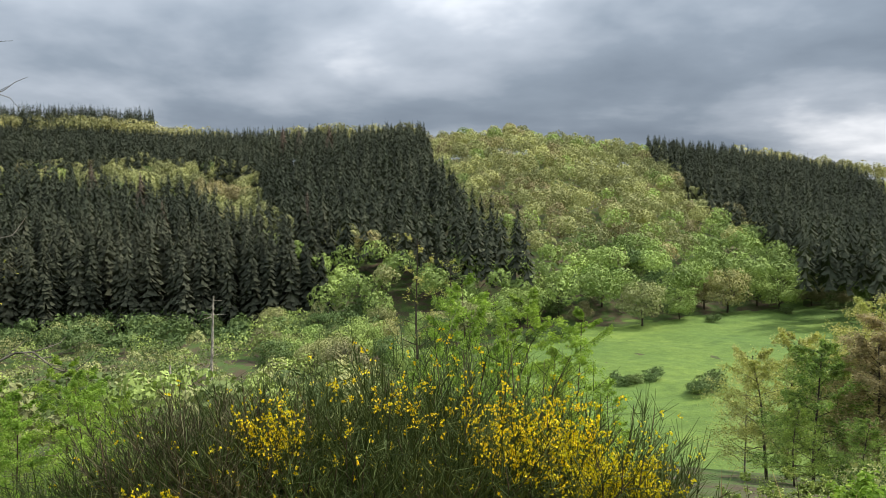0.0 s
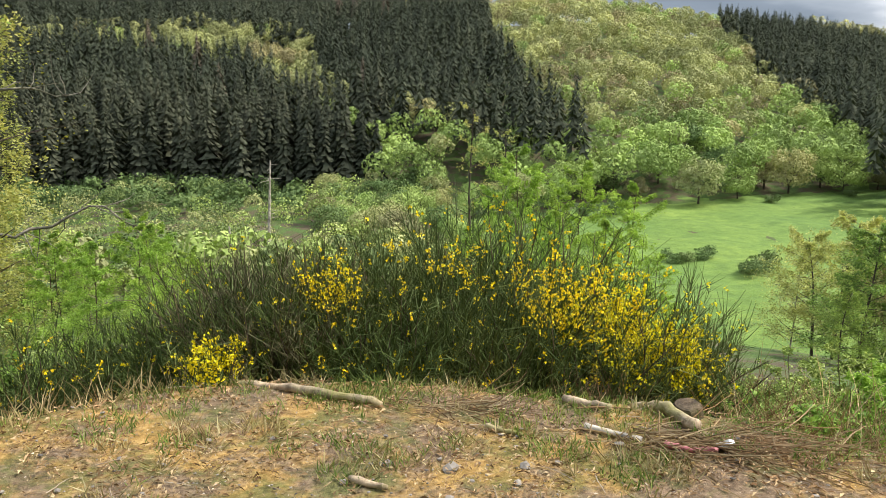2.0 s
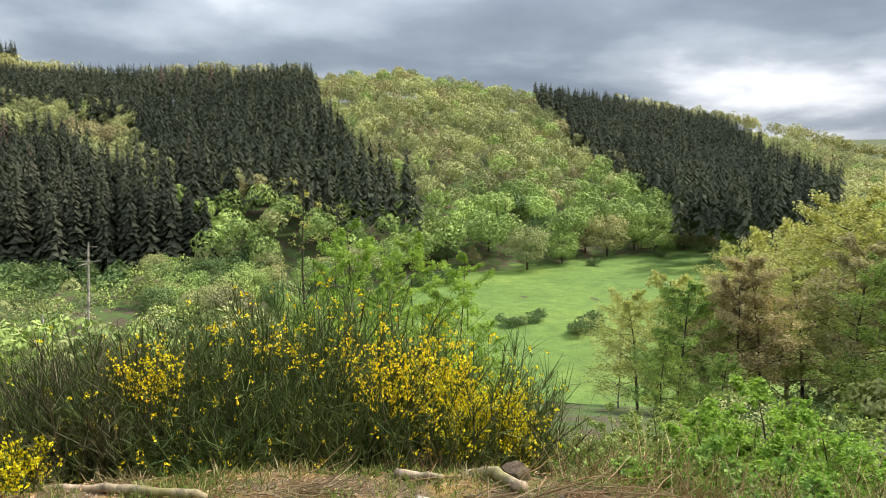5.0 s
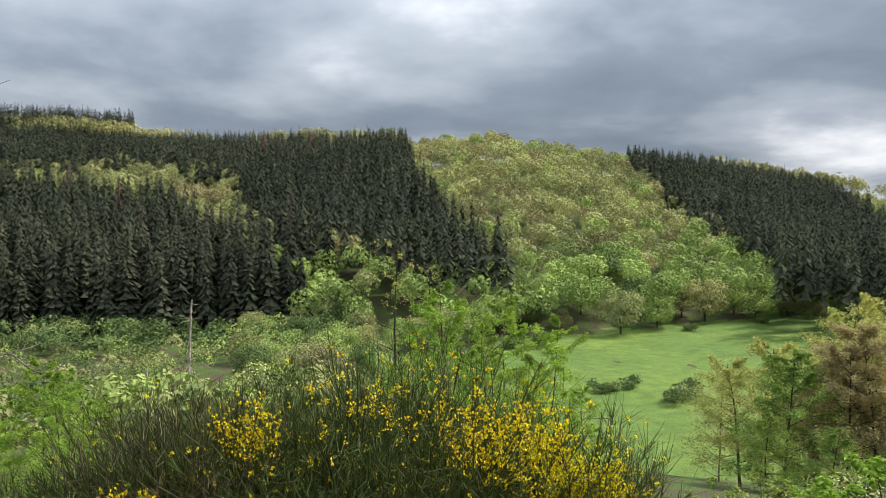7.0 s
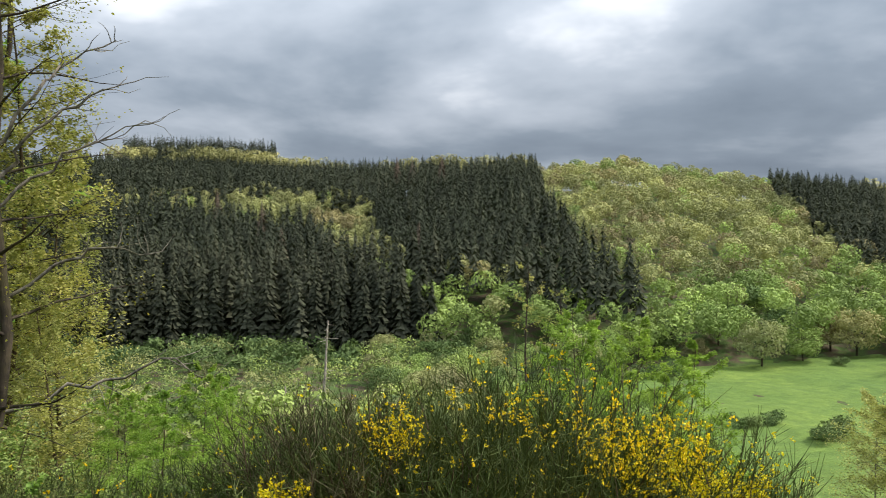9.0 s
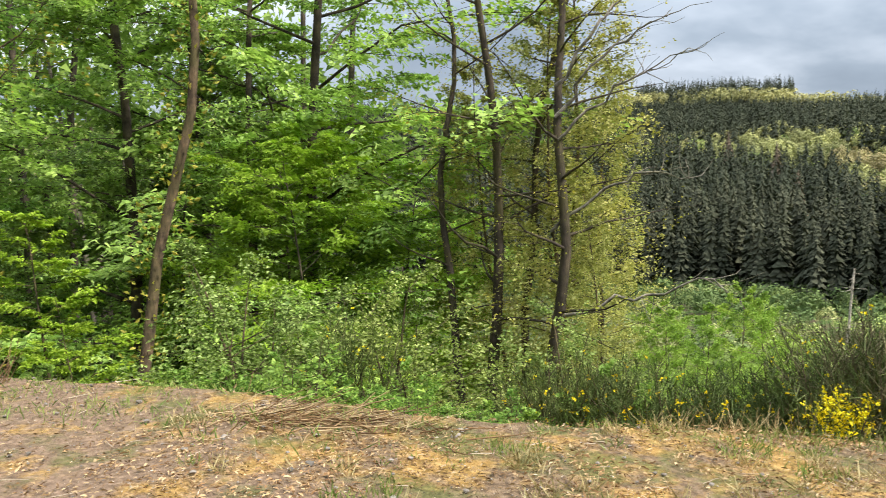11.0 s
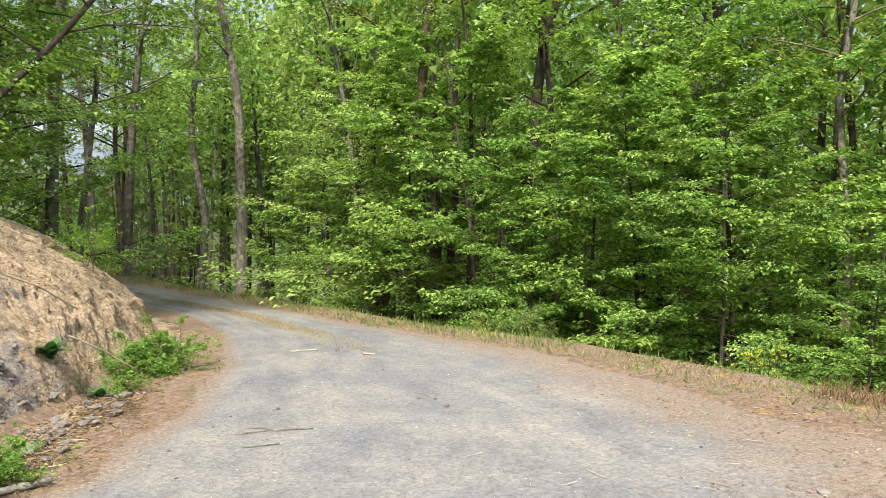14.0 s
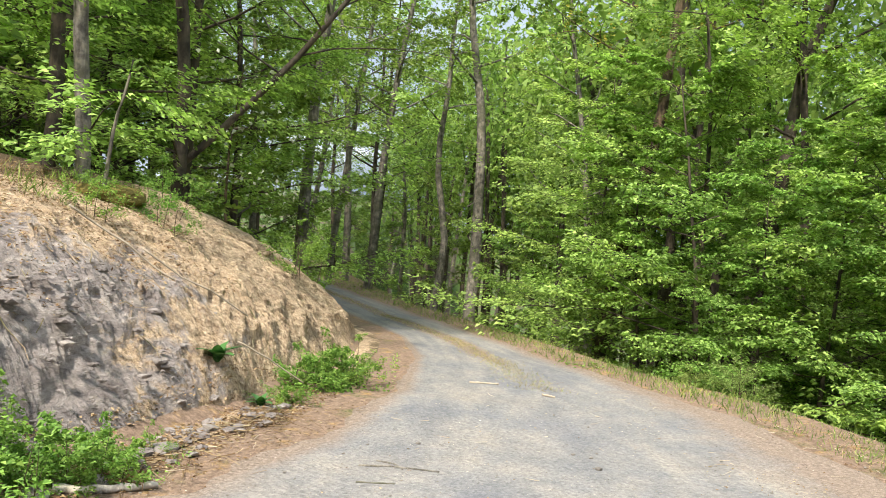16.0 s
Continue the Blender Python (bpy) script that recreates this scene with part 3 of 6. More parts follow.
def terrace_place(u, v):
    ex, ey = beside(EDGE, u, -0.6 - 0.08 * ripple(u * 40, v, 0.3))
    tx, ty = beside(TOE[::-1], u, 0.05)
    return ex + (tx - ex) * v, ey + (ty - ey) * v


sheet("terrace", np.linspace(0.02, 0.985, 520), np.linspace(0, 1, 56) ** 1.3, terrace_place, M["soil"], 0.008, "trodden terrace of tan leaf litter, orange moss and thin grass", "ground")

ROAD_L = [(1.2, -3.0), (-2.2, -3.35), (-3.35, -3.74), (-4.86, -4.34), (-6.9, -5.6), (-9.0, -7.4), (-10.7, -9.5), (-12.5, -13.0), (-17.9, -22.4), (-24.4, -32.0), (-49.5, -68)]
ROAD_R = [(3.0, -0.9), (-2.6, 0.6), (-5.6, 0.9), (-7.3, -0.9), (-9.0, -2.9), (-10.5, -5.7), (-12.0, -8.4), (-14.3, -12.6), (-19.7, -22.0), (-26.0, -31.4), (-51.2, -67)]


def road_place(u, v):
    lx, ly = spread(ROAD_L, u)
    rx, ry = spread(ROAD_R, u)
    ragged = 0.03 * ripple(lx + rx, ly + ry, 0.9)
    v = np.where(v < 0.02, v + ragged, np.where(v > 0.98, v + ragged, v))
    return lx + (rx - lx) * v, ly + (ry - ly) * v


road = sheet("road", np.linspace(0, 1, 260), np.linspace(0, 1, 40), road_place, M["gravel"], 0.013, "grey gravel forest track with two worn wheel lanes", "road")

uu, vv = np.meshgrid(np.linspace(0, 1, 260), np.linspace(0, 1, 40), indexing="ij")
verge = np.exp(-np.minimum(vv * 2.4, 1 - vv) * 9) + 0.85 * np.exp(-((vv - 0.5) / 0.12) ** 2) * np.clip((uu - 0.44) * 8, 0, 1) + 0.6 * np.exp(-(1 - vv) * 4.5) * np.clip(1.5 - uu * 3.0, 0, 1)
lane = np.stack((vv.ravel() * 9.0, uu.ravel() * 22.0, np.zeros(uu.size)), 1)
road.data.attributes.new("lane", "FLOAT_VECTOR", "POINT").data.foreach_set("vector", lane.astype(np.float32).ravel())
road.data.attributes.new("verge", "FLOAT", "POINT").data.foreach_set("value", verge.astype(np.float32).ravel())

# valley meadow
MEADOW_N = [(6, 118), (14, 152), (24, 158), (37, 162), (55, 166), (75, 178), (100, 190), (130, 204)]
MEADOW_S = [(4, 84), (14, 82), (24, 78), (36, 74), (50, 74), (70, 80), (96, 90), (125, 100)]
sheet("meadow", np.linspace(0, 1, 90), np.linspace(0, 1, 60),
      lambda u, v: tuple(a + (b - a) * v for a, b in zip(spread(MEADOW_S, u), spread(MEADOW_N, u))), M["meadow"], 0.15, "bright green mown meadow on the valley floor", "meadow")


# rock bank beside the road
def rock_bank():
    us, vs = np.concatenate((np.linspace(0.10, 0.24, 24), np.linspace(0.25, 0.76, 460), np.linspace(0.77, 0.93, 30))), np.linspace(0, 1, 96)
    u, v = np.meshgrid(us, vs, indexing="ij")
    dist = -0.35 + 4.2 * v.ravel() ** 1.35
    x, y = beside(TOE, u.ravel(), -dist)
    z = height(x, y)
    n0, n1 = beside(TOE, u.ravel(), 1.0), beside(TOE, u.ravel(), 0.0)
    ox, oy = n0[0] - n1[0], n0[1] - n1[1]
    amp = np.clip((dist + 0.2) / 0.5, 0, 1) * np.clip((3.6 - dist) / 2.2, 0.2, 1)
    # soil takes over towards the track's bend and up the slope, needle litter on the top
    soil = np.clip(0.57 + 0.2 * (-x - 4.6), 0, 1) + 0.5 * np.clip((dist - 0.7) / 0.8, 0, 1) + np.clip((0.05 - dist) / 0.3, 0, 0.5)
    humus = np.clip((dist - 1.55) / 1.3, 0, 1) + 0.55 * np.clip((0.0 - dist) / 0.25, 0, 1)
    push = np.empty(len(x))
    lean = Vector((-0.45, 0.15, 0.85)).normalized()
    for k in range(len(x)):
        p = Vector((x[k], y[k], z[k]))
        w = p + noise.noise_vector(p * 3.0) * 0.03
        h = 0.16 * noise.noise(p * 0.9)
        rock = 0.0
        # split blocks of slate, drawn out along the dip: each a flat face with its own step and tilt, dark joints between
        for size, step, slope, joint in ((1.3, 0.05, 0.20, 0.035), (3.2, 0.02, 0.15, 0.014), (8.0, 0.008, 0.13, 0.004)):
            q = (w - lean * (w.dot(lean) * 0.4)) * size
            d, c = noise.voronoi(q)
            own = noise.noise_vector(c[0] * 7.31)
            rock += step * own.x * 1.6 + slope * own.dot(q - c[0]) / size - joint * max(0.0, 0.10 - (d[1] - d[0])) / 0.10
        earth = 0.06 * noise.noise(p * 3) + 0.035 * noise.noise(p * 7) + 0.035 * abs(noise.noise(p * 15)) + 0.025 * noise.noise(p * 30)
        mix_ = min(max(soil[k] * 1.2 - 0.25, 0.0), 0.85)
        push[k] = h + rock * (1 - mix_) + earth * (0.35 + mix_)
    x, y, z = x + ox * push * amp, y + oy * push * amp, z + push * amp * 0.25 + 0.02
    n, m = len(us), len(vs)
    i, j = np.meshgrid(np.arange(n - 1), np.arange(m - 1), indexing="ij")
    f = np.stack((i * m + j, (i + 1) * m + j, (i + 1) * m + j + 1, i * m + j + 1), -1).reshape(-1, 4)
    me = mesh_of("rock_bank", np.stack((x, y, z), 1), f, M["rock"], False)
    for name, val in (("soil", soil), ("humus", humus)):
        me.attributes.new(name, "FLOAT", "POINT").data.foreach_set("value", val.astype(np.float32))
    return me


bank_me = rock_bank()
tagged(new("rock_bank", bank_me), "cut bank of grey slate and tan soil beside the track", "rock bank", kind="structure")
bank_tree = BVHTree.FromPolygons([v_.co for v_ in bank_me.vertices], [p_.vertices[:] for p_ in bank_me.polygons])


def bank_z(x, y):
    """Height of the broken bank surface at a plan point."""
    hit = bank_tree.ray_cast(Vector((x, y, 9)), Vector((0, 0, -1)))
    return hit[0].z if hit[0] is not None else hz(x, y)


# ---- plants ----
def broadleaf(seed, tall, wide, girth, mat_leaf, mat_bark, limbs=24, subs=7, per=40, leaf=0.09, low=0.2, lean=(0, 0), flat=0.7, stems=1, droop=0.0, gap=0.0, twigs=True, crook=0.045, single=False, sway=0.0, shoots=0):
    """Trunk and crown meshes of a leafy tree or shrub that stands at the origin: limbs, side twigs, and leaves in flat sprays."""
    r = np.random.default_rng(seed)
    paths, fine, base, along, normal = [], [], [], [], []
    for st in range(stems):
        off = r.normal(0, 0.12 * (stems > 1), 3) * [1, 1, 0] * wide
        tilt = np.array([lean[0], lean[1], 1.0]) + (r.normal(0, 0.16, 3) * [1, 1, 0] if stems > 1 else 0)
        th = tall * (1 if st == 0 else r.uniform(0.6, 1.0))
        trunk = bent(off - [0, 0, 0.3], tilt, th * 0.97, 9, crook, r, 0.02)
        if sway:
            k = np.linspace(0, 1, 15)[:, None]
            ph = r.uniform(0, 6.28, 4)
            trunk = off - [0, 0, 0.3] + unit(tilt) * th * 0.97 * k + sway * np.minimum(k * 4, 1) * (np.sin(k * 7 + ph[0]) * [[1, 0, 0]] + np.sin(k * 6 + ph[1]) * [[0, 1, 0]] + 0.4 * np.sin(k * 19 + ph[2]) * [[0, 1, 0]] + 0.4 * np.sin(k * 17 + ph[3]) * [[1, 0, 0]])
        paths.append((trunk, girth * np.linspace(1.0, 0.12, len(trunk)) ** 0.9 * (1 if st == 0 else 0.8)))
        for k in range(limbs // stems):
            f = low + (1 - low) * (k + r.uniform(0, 1)) / (limbs // stems)
            f = min(f, 0.985)
            p = at_path(trunk, f)
            a = k * 2.4 + r.uniform(-0.5, 0.5)
            reach = wide * 0.5 * (1.05 - 0.75 * ((f - low) / (1 - low)) ** 1.6) * r.uniform(0.65, 1.1)
            limb = bent(p, (math.cos(a), math.sin(a), 0.45 * f + 0.15 - droop), reach, 6, 0.13, r, 0.02 - droop * 0.12)
            paths.append((limb, girth * 0.30 * (1.1 - f * 0.7) * np.linspace(1, 0.15, 6)))
            if r.uniform() < gap:
                continue
            for q in range(subs):
                g = 0.22 + 0.78 * (q + r.uniform(0, 1)) / subs
                s0 = at_path(limb, min(g, 0.99))
                da = a + r.choice((-1, 1)) * r.uniform(0.4, 1.1)
                tl = reach * r.uniform(0.22, 0.45)
                twig = bent(s0, (math.cos(da), math.sin(da), r.uniform(-0.1, 0.25) * (1.75 - 1.6 * flat) - droop * 0.4), tl, 4, 0.12, r, -droop * 0.1)
                if twigs:
                    fine.append((twig, girth * 0.06 * np.linspace(1, 0.3, 4)))
                t = r.uniform(0.1, 1.05, per)
                pts = np.stack([np.interp(t * 3, range(4), twig[:, c]) for c in range(3)], 1)
                dvec = twig[-1] - twig[0]
                side = np.array([-dvec[1], dvec[0], 0.0])
                sgn = r.choice((-1.0, 1.0), per)[:, None]
                al = unit(dvec)[None] * 0.55 + unit(side)[None] * sgn * 0.9 + r.normal(0, 0.25, (per, 3)) - [0, 0, 0.12]
                pts = pts + unit(side)[None] * sgn * r.uniform(0, 0.16, per)[:, None] * tl + r.normal(0, 0.03, (per, 3)) * tl
                pts[:, 2] += r.normal(0, (1 - flat) * 0.35 * tl, per)
                base.append(pts)
                along.append(al)
                normal.append(np.array([0, 0, 1.0]) + r.normal(0, 0.2 + 1.2 * (1 - flat), (per, 3)))
    if shoots:
        k = r.uniform(0.08, 0.6, shoots) * (len(paths[0][0]) - 1)
        on = np.stack([np.interp(k, range(len(paths[0][0])), paths[0][0][:, c]) for c in range(3)], 1)
        out = unit(r.normal(0, 1, (shoots, 3)) * [1, 1, 0.5])
        base.append(on + out * (girth * r.uniform(0.8, 4.0, shoots)[:, None]))
        along.append(out + [0, 0, 0.3])
        normal.append(r.normal(0, 1, (shoots, 3)))
    base, along, normal = np.concatenate(base), np.concatenate(along), np.concatenate(normal)
    size = leaf * r.uniform(0.65, 1.25, len(base))
    tv, tf = tubes(paths, 6 if twigs else 4)
    if fine:
        fv, ff = tubes(fine, 3)
        tv, tf = np.concatenate((tv, fv)), np.concatenate((tf, ff + len(tv)))
    lv, lf = leaves(base, along, normal, size, size * (0.9 if single else 0.62), single=single)
    return mesh_of("trunk", tv, tf, mat_bark, True), mesh_of("crown", lv, lf, mat_leaf)


def plant(name, meshes, x, y, label, category, group="", turn=0.0, scale=1.0, sink=0.0, names=("trunk", "crown"), tint=None):
    ob = thing(name, x, y, hz(x, y) - sink, label, category, group)
    ob.rotation_euler, ob.scale = (0, 0, turn), (scale,) * 3
    for n, me in zip(names, meshes):
        part(n, me, ob)
    return ob


def spruce_boughs(r, x, y, z, tall, wide, boughs, start=0.1):
    """Drooping boughs for many spruces at once: each a ragged fan that hangs out from the stem, shorter towards the tip."""
    n = len(x)
    tree = np.repeat(np.arange(n), boughs)
    f = start + (1 - start) * ((np.tile(np.arange(boughs), n) + r.uniform(0, 1, n * boughs)) / boughs) ** 0.85
    own = r.uniform(0.0, 0.16, n)[tree]
    reach = wide[tree] * 0.5 * np.clip(1.02 - f, 0.02, 1) ** (0.62 + own) * r.uniform(0.7, 1.25, len(f))
    ang = r.uniform(0, 2 * np.pi, len(f))
    half = r.uniform(0.16, 0.36, len(f))
    top = z[tree] + f * tall[tree] + 0.25 * reach
    drop = reach * r.uniform(0.6, 1.15, len(f))
    stem = np.stack((x[tree], y[tree], top), 1)
    rim = [np.stack((x[tree] + reach * np.cos(ang + q), y[tree] + reach * np.sin(ang + q), top - drop * w), 1) for q, w in ((-half, r.uniform(0.75, 1.1, len(f))), (half, r.uniform(0.75, 1.1, len(f))))]
    v = np.stack((stem, rim[0], rim[1]), 1).reshape(-1, 3)
    return v, np.arange(len(v), dtype=np.int32).reshape(-1, 3)


def dome_crowns(r, x, y, z, tall, wide, per, size, lumps=10):
    """Rounded billowing crowns for many far trees at once: leaf clumps over lumps that sit on a dome."""
    n = len(x)
    k = np.arange(lumps)
    lz = 1 - 1.25 * (k + 0.5) / lumps
    la = k[None] * 2.4 + r.uniform(0, 6.28, n)[:, None] + r.normal(0, 0.25, (n, lumps))
    lr = np.sqrt(1 - lz ** 2)[None] * r.uniform(0.48, 0.68, (n, lumps))
    lz = lz[None] * r.uniform(0.5, 0.68, (n, lumps))
    tree, lump = np.repeat(np.arange(n), per), np.tile(np.arange(per) % lumps, n)
    c = np.stack(((lr * np.cos(la))[tree, lump], (lr * np.sin(la))[tree, lump], lz[tree, lump]), 1)
    d = unit(r.normal(0, 1, (n * per, 3)) + unit(c) * 0.9)
    local = c + d * (r.uniform(0.34, 0.44, n * per))[:, None]
    sc = np.stack((wide[tree] * 0.5, wide[tree] * 0.5, np.minimum(wide[tree] * 0.5, tall[tree] * 0.42)), 1)
    base = local * sc + np.stack((x[tree], y[tree], z[tree] + tall[tree] - sc[:, 2] * 1.02), 1)
    al = unit(np.cross(d, r.normal(0, 1, d.shape)))
    s = size * r.uniform(0.6, 1.3, n * per)
    return leaves(base - al * (s / 2)[:, None], al, d + r.normal(0, 0.12, d.shape), s, s * 1.15, 0.1, True)


def crown_leaves(r, x, y, z, tall, wide, per, size, lumps=7, low=0.58, deep=-0.5):
    """Lumpy crowns of leaf clumps for many far trees at once; z is the ground."""
    n = len(x)
    la, lz = r.uniform(0, 2 * np.pi, (n, lumps)), r.uniform(deep, 1.0, (n, lumps))
    lr = np.sqrt(np.clip(1 - lz * lz * 0.8, 0.1, 1)) * r.uniform(0.3, 0.75, (n, lumps))
    tree = np.repeat(np.arange(n), per)
    lump = r.integers(0, lumps, n * per)
    cx_, cy_, cz_ = (lr * np.cos(la))[tree, lump], (lr * np.sin(la))[tree, lump], lz[tree, lump] * 0.55
    d = unit(r.normal(0, 1, (n * per, 3)))
    d[:, 2] = np.abs(d[:, 2]) * r.choice((1, 1, 1, -0.6), n * per)
    rad = (r.uniform(0.30, 0.52, n * per) * (7 / lumps) ** 0.4)[:, None]
    local = np.stack((cx_, cy_, cz_), 1) + d * rad
    sc = np.stack((wide[tree] * 0.55, wide[tree] * 0.55, tall[tree] * 0.42), 1)
    base = local * sc + np.stack((x[tree], y[tree], z[tree] + tall[tree] * low), 1)
    al = unit(np.cross(d, r.normal(0, 1, d.shape)))
    s = size * r.uniform(0.6, 1.3, n * per)
    return leaves(base - al * (s / 2)[:, None], al, d + r.normal(0, 0.16, d.shape), s, s * 1.1, 0.1, True)


# ---- far woods ----
def slope_grid(r, az0, az1, r0, r1, gap):
    """Evenly jittered plan points of a sector round the viewpoint."""
    n = int(2 * r1 / gap)
    gx_, gy_ = np.meshgrid(np.arange(-n // 2, n // 2) * gap, np.arange(0, n // 2) * gap)
    x, y = (q.ravel() + r.uniform(-0.42, 0.42, q.size) * gap for q in (gx_, gy_))
    az, rad = polar(x, y)
    ok = (az > az0) & (az < az1) & (rad > r0) & (rad < r1)
    return x[ok], y[ok], az[ok], rad[ok]


# the plantations' outlines on the hillside, by bearing and elevation of the crowns
UPPER_SPRUCES = [(23.2, 9), (1.4, 9), (1.4, 4.9), (0.6, 3.1), (-1.0, 1.3), (-2.0, -0.7), (-3.6, -2.0), (-5.2, -2.8), (-6.1, -4.0), (-6.5, -5.2), (-3.5, -4.7), (-0.7, -4.7), (2.1, -3.5), (4.6, -3.0),
                 (7.7, -2.8), (10.1, -2.1), (12.7, -0.7), (12.6, 1.5), (13.8, 2.3), (17.4, 3.1), (19.9, 3.2), (22.6, 3.1), (28, 2.8), (52, 2.8), (52, 5.3), (24.2, 5.3)]
LOWER_SPRUCES = [(52, 2.8), (28, 2.8), (22.7, 2.3), (20.0, 1.6), (17.4, 1.9), (14.6, -0.4), (12.7, -1.2), (12.0, -2.4), (9.3, -2.9), (8.4, -5.3), (10.2, -6.4), (12.9, -6.7), (14.1, -8.6), (14.1, -14), (52, -14)]
RIGHT_SPRUCES = [(-12.3, 9), (-12.5, 4.0), (-13.9, 3.6), (-15.8, 1.8), (-17.6, 0.4), (-19.1, -1.0), (-20.9, -2.1), (-22.4, -3.3), (-23.8, -4.0), (-24.3, -5.1), (-24.8, -7.5), (-31.5, -7.5), (-34.3, -4.2),
                 (-32.3, -2.6), (-30.1, -1.2), (-27.2, 0.6), (-25.5, 9)]


def raised(x, y, lift):
    return np.degrees(np.arctan2(height(x, y) + lift - 1.68, np.hypot(x - 0.45, y - 0.56)))


r = np.random.default_rng(11)
x, y, az, rad = slope_grid(r, -44, 52, 160, 560, 4.1)
foot, crest = np.interp(az, AZ, FOOT), np.interp(az, AZ, CREST)
el = raised(x, y, 12.0) + 0.12 * np.sin(az * 5) + r.normal(0, 0.1, len(x))
spr = (rad < crest + 14) & (inside(az, el, UPPER_SPRUCES) | (inside(az, el + 70.0 / rad, LOWER_SPRUCES) & (rad > foot)) | inside(az, el, RIGHT_SPRUCES))
front = spr & (rad < foot + 34) & (az > 8)
for pick, boughs, start in ((front, 300, 0.08), (spr & ~front, 110, 0.38)):
    px, py = x[pick], y[pick]
    size = r.uniform(0.82, 1.0, len(px)) + 0.12 * (r.uniform(0, 1, len(px)) ** 6)
    v, f = spruce_boughs(r, px, py, height(px, py), size * np.where(rad[pick] < foot[pick] + 40, 21.0, 18.0), r.uniform(4.6, 6.4, len(px)), boughs, start)
    tagged(new("spruce_wood", wood_mesh("spruce_wood", v, f, M["spruce"], len(px), r)), "dark dense spruce plantation on the far hillside", "woodland", kind="stuff")
paths = [(np.array([[a_, b_, c_ - 0.3], [a_, b_, c_ + 14.0]]), [0.19, 0.07]) for a_, b_, c_ in zip(x[front][::2], y[front][::2], height(x[front][::2], y[front][::2]))]
tagged(new("spruce_trunks", mesh_of("spruce_trunks", *tubes(paths, 5), M["bark_grey"], True)), "straight grey trunks at the plantation's lower edge", "woodland", kind="stuff")

x, y, az, rad = slope_grid(r, -44, 52, 160, 520, 5.5)
foot, crest = np.interp(az, AZ, FOOT), np.interp(az, AZ, CREST)
el = raised(x, y, 8.0)
broad = (rad > foot - 4) & (rad < crest + 8) & ~inside(az, el, UPPER_SPRUCES) & ~inside(az, el + 360.0 / rad, LOWER_SPRUCES) & ~inside(az, el, RIGHT_SPRUCES) & (r.uniform(0, 1, len(x)) < 0.93)
fresh = np.clip((np.interp(az, [-28, -20, -12, -6, 0, 12, 20], [-4.5, -2.6, -1.8, -4.6, -3.2, -2.6, -6]) - el) * 0.5 + 0.30 + 0.35 * ripple(x, y, 16), 0.06, 0.9)
rust = np.clip(0.10 + 0.35 * ripple(x + 90, y, 22), 0.03, 0.6)
dice = r.uniform(0, 1, len(x))
species = np.where(dice < fresh, 0, np.where(dice < fresh + (1 - fresh) * rust, 2, 1))
for k, (name, mat, label) in enumerate((("beech_wood", "wood_bright", "fresh green broadleaf trees on the far hillside"), ("oak_wood", "wood_olive", "olive-green spring oaks on the far hillside"),
                                        ("budding_wood", "wood_brown", "brown-budding broadleaf trees on the far hillside"))):
    pick = broad & (species == k)
    px, py = x[pick], y[pick]
    v, f = dome_crowns(r, px, py, height(px, py), r.uniform(8, 13, len(px)), r.uniform(5.8, 8.4, len(px)), 430, 0.62)
    tagged(new(name, wood_mesh(name, v, f, M[mat], len(px), r)), label, "woodland", kind="stuff")

# the spruce block and the line of broadleaf crowns that show over the crest
az_ = r.uniform(19.6, 29.5, 260)
rad_ = np.interp(az_, AZ, CREST) + r.uniform(18, 50, 260)
px, py = 0.4 - rad_ * np.sin(np.radians(az_)), 0.6 + rad_ * np.cos(np.radians(az_))
v, f = spruce_boughs(r, px, py, height(px, py), r.uniform(21, 24, 260), r.uniform(6, 8, 260), 80, 0.3)
tagged(new("ridge_spruces", wood_mesh("ridge_spruces", v, f, M["spruce"], len(px), r)), "dark spruce block on the far ridge", "woodland", kind="stuff")
az_ = np.concatenate((r.uniform(1.5, 31, 90), r.uniform(-40, -20, 80), r.uniform(-13, 1.5, 60)))
rad_ = np.interp(az_, AZ, CREST) + r.uniform(10, 22, 230)
px, py = 0.4 - rad_ * np.sin(np.radians(az_)), 0.6 + rad_ * np.cos(np.radians(az_))
v, f = dome_crowns(r, px, py, height(px, py), r.uniform(17, 21, 230) * np.where(np.abs(az_ + 5.75) < 7.3, 0.55, 1.0), r.uniform(8, 12, 230), 180, 1.1)
tagged(new("ridge_oaks", wood_mesh("ridge_oaks", v, f, M["wood_olive"], len(px), r)), "olive broadleaf crowns along the far ridge", "woodland", kind="stuff")

# dry and dead spruces that stand out of the plantation
dry_v = spruce_boughs(r, np.zeros(1), np.zeros(1), np.zeros(1), np.array([19.0]), np.array([6.0]), 260, 0.15)
dry_t = tubes([(np.array([[0, 0, -0.5], [0.1, 0, 9], [0, 0.1, 19]]), [0.22, 0.15, 0.03])], 6)
dry = (mesh_of("trunk", *dry_t, M["dead_wood"], True), mesh_of("crown", *dry_v, M["spruce_brown"]))
for az_, rad_, sc in ((11.1, 318, 1.1), (10.0, 316, 1.05), (7.9, 314, 1.1), (20.6, 238, 1.05), (23.6, 262, 1.0), (9.6, 218, 0.85), (19.3, 216, 0.9)):
    plant("dry_spruce", dry, 0.4 - rad_ * math.sin(radians(az_)), 0.6 + rad_ * math.cos(radians(az_)), "reddish-brown dying spruce on the hillside", "tree", "dry spruces", az_, sc)

